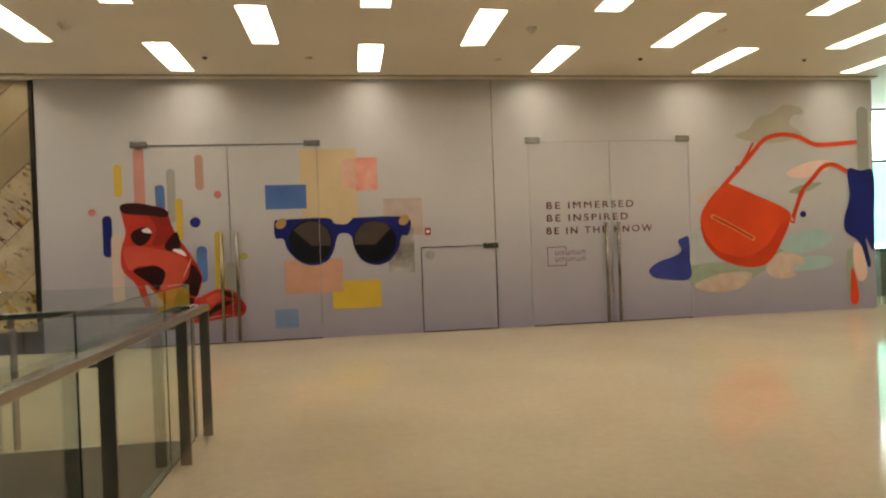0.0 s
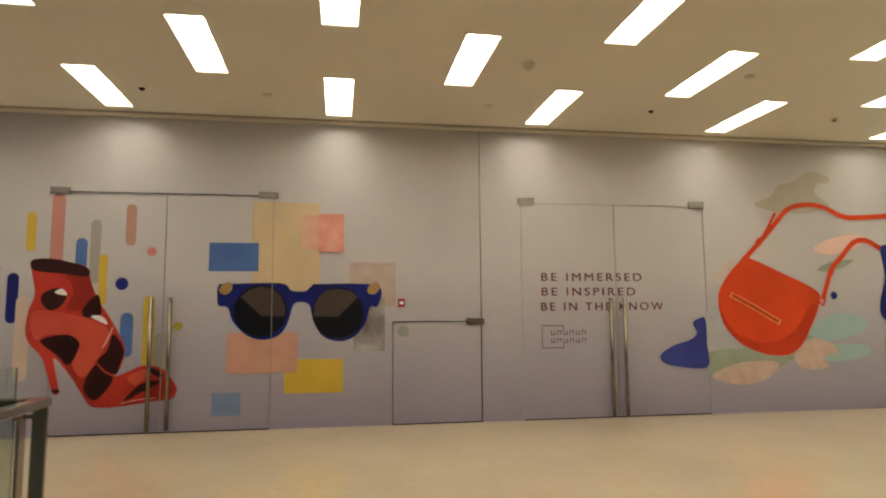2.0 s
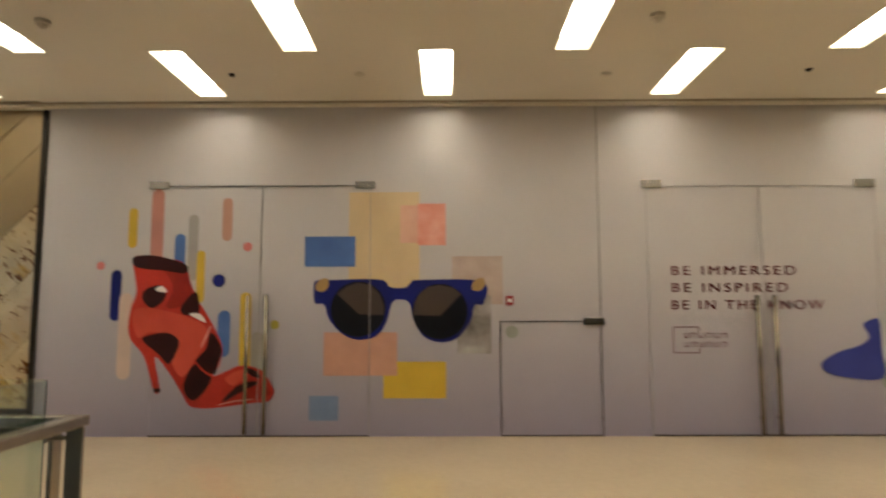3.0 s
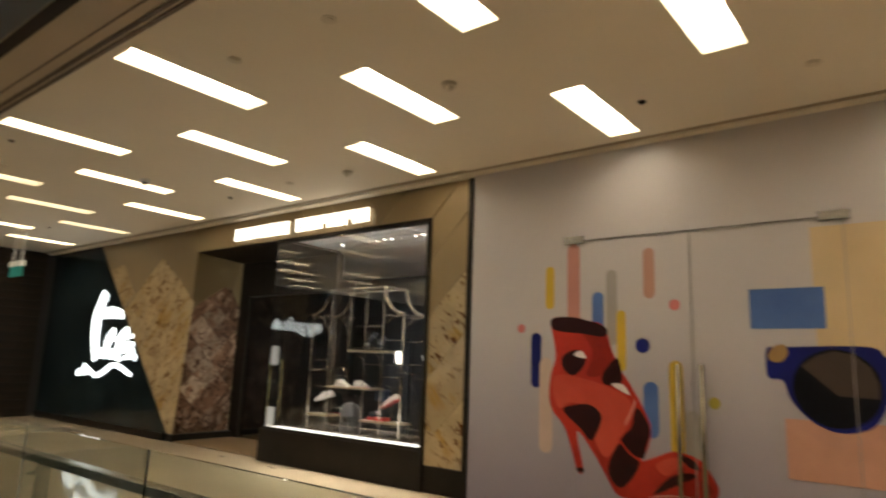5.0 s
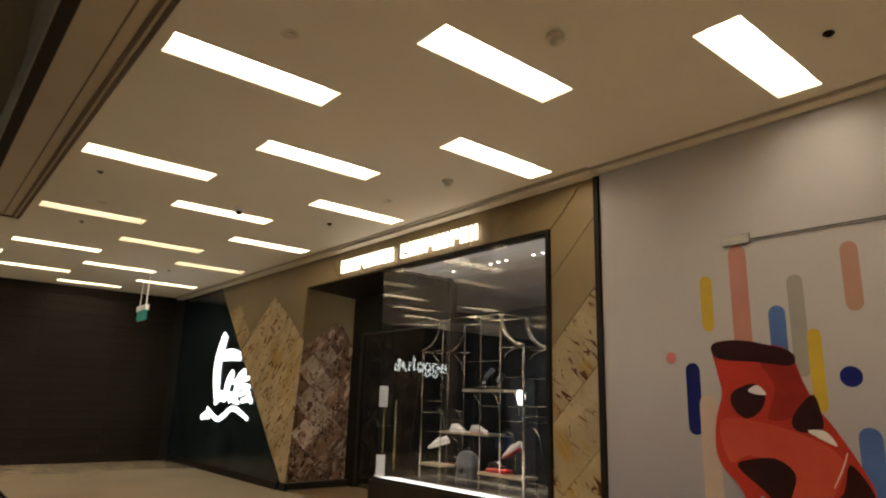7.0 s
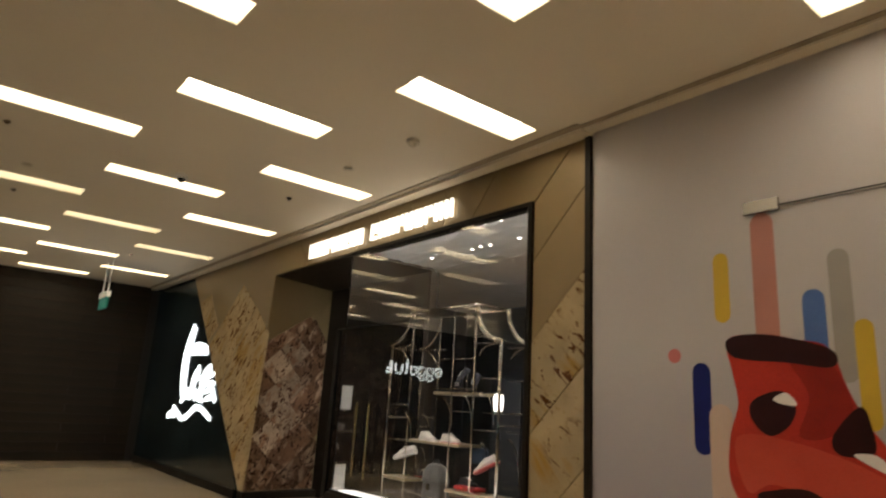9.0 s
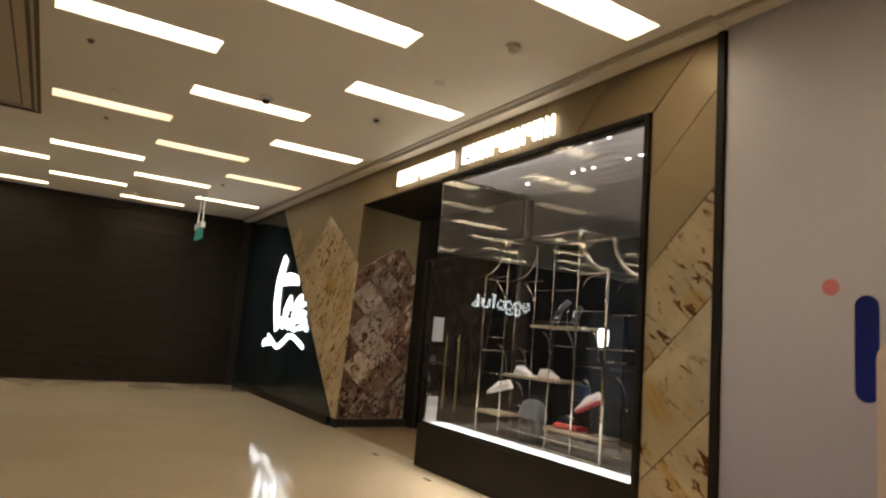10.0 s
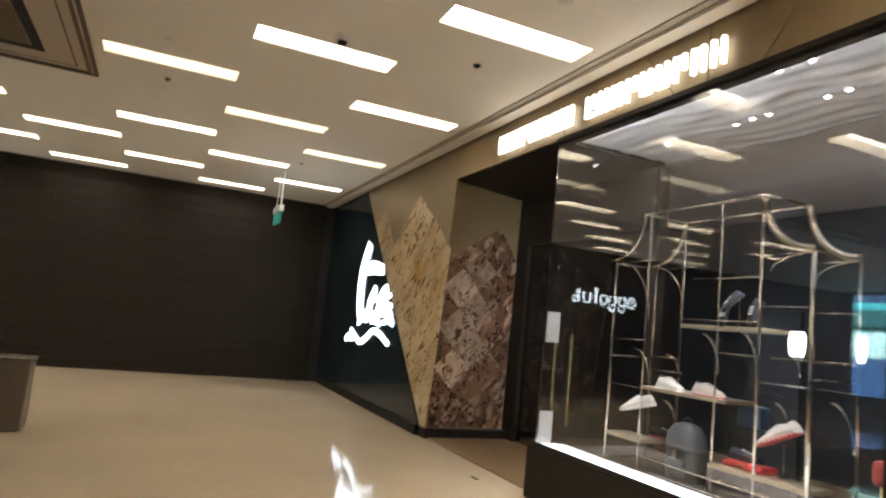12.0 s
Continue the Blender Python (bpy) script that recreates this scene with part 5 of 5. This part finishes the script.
rod(rod_bm, (-8.07, 12.27, 1.08), (-7.91, 12.27, 1.08), 0.006, 8)
part("strap", rod_bm, M_BAGGREY, bb)
stool = tagged(base("red_stool", -6.85, 12.37, GZ0), "dark red upholstered stool behind the rack", "stool")
part("seat", boxed(-7.05, -6.62, 12.17, 12.54, GZ0 + 0.30, GZ0 + 0.46, bevel=0.04), material("oxblood velvet", (0.22, 0.03, 0.02), 0.8), stool)
for x in (-7.0, -6.67):
    for y in (12.22, 12.49):
        part("leg", rod(bmesh.new(), (x, y, GZ0), (x, y, GZ0 + 0.31), 0.016), M_BRASS, stool)

# paper notices on the side glass
for z0, z1 in ((1.45, 1.74), (0.50, 0.80)):
    n = part("paper_notice", boxed(GX0 - 0.020, GX0 - 0.0145, 11.465, 11.61, z0, z1), M_PAPER)
    tagged(n, "white paper notice taped on the window glass", "notice", "notices on the glass")

# spots in the shop ceiling
SPOTS = ((-9.11, 12.31), (-8.32, 12.32), (-8.14, 12.3), (-7.99, 12.31), (-7.49, 12.3), (-7.32, 12.29), (-7.16, 11.68), (-7.39, 11.66))
spots = []
for i, (x, y) in enumerate(SPOTS):
    s = base("spot_light", x, y, 3.47)
    ring_bm = bmesh.new()
    disc(ring_bm, x, y, 3.462, 0.034, 0.016, 20)
    part("bezel", ring_bm, M_WHITE, s)
    part("lens", disc(bmesh.new(), x, y, 3.451, 0.019, 0.004, 16), M_SPOT, s, "bright lamp lens")
    tagged(s, "small bright ceiling spot in the shop window", "spot light", "window spots")
    lamp = bpy.data.lights.new("spot_lamp", "SPOT")
    lamp.energy, lamp.spot_size, lamp.spot_blend, lamp.shadow_soft_size = SPOT_WATTS, radians(75), 0.6, 0.03
    lamp.color = (1.0, 0.95, 0.88)
    lo = new("spot_lamp", lamp)
    lo.matrix_world = look((x, y, 3.38), (x, y + 0.14, 0.4))
    lo.parent = s
    lo.matrix_parent_inverse = s.matrix_world.inverted()

# ---- ceiling fittings ----
def fitting(name, label, x, y, r, h, mat, dome=False, category="ceiling fitting"):
    f = base(name, x, y, CEIL)
    part("base_ring", disc(bmesh.new(), x, y, CEIL - h / 2, r, h, 24, r * 0.92), mat, f)
    if dome:
        bm = bmesh.new()
        bmesh.ops.create_uvsphere(bm, u_segments=16, v_segments=10, radius=r * 0.62, matrix=Matrix.Translation((x, y, CEIL - h)))
        smooth(part("dome", bm, M_BLACK if dome == 2 else mat, f))
    else:
        part("cover", disc(bmesh.new(), x, y, CEIL - h - 0.004, r * 0.6, 0.008, 20), mat, f)
    return tagged(f, label, category, "ceiling fittings")


M_BRONZEFIT = material("dull bronze", (0.13, 0.085, 0.05), 0.5)
M_FIT = material("aged white plastic", (0.62, 0.56, 0.46), 0.5)
for x, y in ((0.84, 9.05), (-7.06, 10.43), (-4.4, 9.1)):
    fitting("smoke_detector", "cream round smoke detector on the ceiling", x, y, 0.065, 0.035, M_FIT, 1, "smoke detector")
for x, y in ((-1.86, 10.37), (0.74, 10.40), (-5.58, 7.78), (-8.15, 10.39), (-4.47, 7.80), (3.3, 9.05), (-10.8, 7.8)):
    fitting("ceiling_speaker", "flush cream ceiling speaker disc", x, y, 0.062, 0.007, M_FIT, 0, "speaker")
for x, y in ((-3.2, 10.36), (2.81, 10.30), (-9.58, 10.41)):
    fitting("sprinkler", "small dark sprinkler head in the ceiling", x, y, 0.036, 0.010, M_BLACK, 2, "sprinkler")
for x, y in ((-9.53, 7.49), (-12.05, 7.8), (-14.9, 9.9), (5.4, 10.3)):
    fitting("sprinkler", "small bronze sprinkler head in the ceiling", x, y, 0.034, 0.008, M_BRONZEFIT, 1, "sprinkler")
fitting("dome_camera", "white security camera with dark dome", -9.76, 9.18, 0.07, 0.05, M_WHITE, 2, "security camera")

ex = base("exit_sign", -16.0, 9.8, 3.1)
for x in (-16.22, -15.78):
    part("rod", rod(bmesh.new(), (x, 9.8, 3.30), (x, 9.8, CEIL), 0.012, 8), M_WHITE, ex)
part("housing", boxed(-16.32, -15.68, 9.76, 9.84, 3.20, 3.31, bevel=0.006), M_WHITE, ex)
part("panel", boxed(-16.30, -15.70, 9.78, 9.82, 3.0, 3.20, bevel=0.003), M_EXIT, ex, "green lit panel")
tagged(ex, "green exit sign hanging on two rods", "exit sign")

for x, y in ((-10.4, 11.21), (-9.05, 11.16)):
    mk = part("floor_socket", boxed(x - 0.07, x + 0.07, y - 0.02, y + 0.02, -0.01, 0.003), M_GROOVE)
    tagged(mk, "small dark flush socket strip in the marble floor", "floor socket", "floor sockets")
M_FELT = material("grey felt", (0.010, 0.010, 0.011), 0.95)
M_FELT.node_tree.nodes["Principled BSDF"].inputs["Specular IOR Level"].default_value = 0.04
for x0, x1, z1 in ((-9.0, -8.45, 1.95),):
    sp = tagged(base("partition", x0, 13.4, 0), "charcoal grey display partition inside the boutique", "partition")
    part("panel", boxed(x0, x1, 13.38, 13.44, 0.06, z1, bevel=0.006), M_FELT, sp)
    part("foot", boxed(x0 + 0.05, x1 - 0.05, 13.30, 13.52, 0.012, 0.06, bevel=0.006), M_BLACK, sp)

# ---- across the atrium, seen in the window glass ----
far = base("shop_sign_far", WEST + 0.06, 3.85, 2.6)


def far_ring(bm, y, z, r, a0, a1, w=0.06, n=14):
    """Part of a ring standing off the end wall."""
    for k in range(n):
        p, q = (radians(a0 + (a1 - a0) * t / n) for t in (k, k + 1))
        rod(bm, (WEST + 0.04, y + r * math.cos(p), z + r * math.sin(p)), (WEST + 0.04, y + r * math.cos(q), z + r * math.sin(q)), w / 2, 6)


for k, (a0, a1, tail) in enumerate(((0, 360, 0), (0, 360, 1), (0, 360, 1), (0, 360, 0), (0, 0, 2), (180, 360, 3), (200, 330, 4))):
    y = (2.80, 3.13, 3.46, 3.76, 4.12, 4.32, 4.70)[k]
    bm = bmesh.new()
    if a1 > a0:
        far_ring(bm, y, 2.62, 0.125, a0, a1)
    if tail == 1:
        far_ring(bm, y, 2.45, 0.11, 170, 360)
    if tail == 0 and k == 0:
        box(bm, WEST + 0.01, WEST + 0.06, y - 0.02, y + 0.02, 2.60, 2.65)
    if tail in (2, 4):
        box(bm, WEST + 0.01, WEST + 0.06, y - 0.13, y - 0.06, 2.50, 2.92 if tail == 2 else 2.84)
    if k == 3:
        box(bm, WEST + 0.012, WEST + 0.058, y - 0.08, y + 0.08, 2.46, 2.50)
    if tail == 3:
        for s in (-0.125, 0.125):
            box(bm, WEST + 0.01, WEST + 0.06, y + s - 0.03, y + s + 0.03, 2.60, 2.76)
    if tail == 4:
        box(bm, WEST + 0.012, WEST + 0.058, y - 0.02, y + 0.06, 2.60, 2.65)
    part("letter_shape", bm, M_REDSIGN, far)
tagged(far, "glowing white shop lettering on the dark end wall", "sign")


def window_wall(name, label, x0, x1, y, z0, z1, n, facing, film=0.0):
    w = tagged(base(name, x0, y, z0), label, "window", kind="structure")
    step = (x1 - x0) / n
    for k in range(n + 1):
        x = x0 + k * step
        part("window_frame", boxed(x - 0.03, x + 0.03, y - 0.05, y + 0.05, z0, z1), M_STEEL, w)
    for z in (z0, z0 + (z1 - z0) * 0.70, z1 - 0.06):
        part("window_rail", boxed(x0 + 0.03, x1 - 0.03, y - 0.04, y + 0.04, z, z + 0.06), M_STEEL, w)
    for k in range(n):
        a = x0 + k * step + 0.035
        o = part("pane", boxed(a, a + step - 0.07, y - 0.006, y + 0.006, z0 + 0.065, z1 - 0.065), M_GLASS, w)
        o.visible_shadow = False
        # the film itself emits, standing for daylight coming through it
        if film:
            part("film", boxed(a, a + step - 0.07, y + 0.02 * facing, y + 0.024 * facing, z0 + 0.97, z0 + film), M_TEAL, w, "teal film on the lower glass, given a glow for daylight")
    return w


window_wall("window_2", "tall daylit window bay past the hoarding", 7.6, 13.8, 13.6, 0.05, 3.86, 5, -1, 2.66)
tagged(part("backdrop", boxed(7.0, 14.0, 15.4, 15.5, 0.0, 3.9), M_DAY), "bright daylight outside", "backdrop", kind="structure")
wall("wall_bay", "plain cream wall beside the window bay", boxed(7.3, 7.5, 12.0, 15.6, 0, CEIL), M_CEIL)
window_wall("window_3", "daylit window across the atrium", -18.12, -13.4, SOUTH + 0.1, 0.05, 3.85, 4, 1)
for x0, x1, z0, z1, colour, power, label in ((-18.1, -16.9, 0.60, 1.78, (0.14, 0.36, 0.85), 3.2, "blue daylight over the street outside"),
                                             (-18.1, -16.9, 1.80, 2.62, (0.62, 1.0, 0.95), 11.0, "bright hazy daylight outside"),
                                             (-18.1, -16.9, 2.64, 3.30, (0.10, 0.50, 0.50), 3.0, "teal glazed facade in daylight outside"),
                                             (-18.1, -16.9, 3.32, 3.56, (0.12, 0.85, 0.90), 7.0, "bright teal facade band outside"),
                                             (-18.1, -16.9, 3.58, 3.85, (0.16, 0.32, 0.70), 2.5, "blue sky in the window across"),
                                             (-16.88, -13.4, 0.05, 3.85, (0.16, 0.42, 0.80), 1.8, "blue daylight outside")):
    tagged(part("backdrop", boxed(x0, x1, SOUTH + 0.005, SOUTH + 0.02, z0, z1), glow("daylight " + label, colour, power)), label, "backdrop", kind="structure")
desk = tagged(base("service_desk", 9.6, 13.1, 0), "dark grey green service desk by the windows", "desk")
part("body", boxed(8.96, 10.4, 12.88, 13.3, 0.0, 0.90, bevel=0.01), M_UNDER, desk)
part("top", boxed(8.92, 10.45, 12.84, 13.34, 0.90, 0.94, bevel=0.006), M_BLACK, desk)

# ---- boards of the end wall ----
M_BOARD = M_DARKWOOD
random.seed(7)
z = 0.0
row = 0
meshes = {}
while z < CEIL - 0.01:
    h = min(0.195, CEIL - z)
    y = SOUTH + 0.02 - (0.9 if row % 2 else 0.0)
    while y < 11.27:
        y0, y1 = max(y, SOUTH + 0.02), min(y + 2.4, 11.28)
        if y1 - y0 > 0.1 and y0 < 11.2:
            key = (round(y1 - y0, 2), round(h, 3))
            if key not in meshes:
                me_ob = part("board", boxed(0, 0.018, 0, y1 - y0 - 0.004, 0, h - 0.004, bevel=0.0015), M_BOARD, west)
                meshes[key] = me_ob.data
            else:
                me_ob = new("board", meshes[key])
                me_ob.parent = west
                me_ob.matrix_parent_inverse = west.matrix_world.inverted()
            me_ob.location = (WEST - 0.02 + random.uniform(0, 0.002), y0, z)
        y += 2.4
    z += 0.195
    row += 1
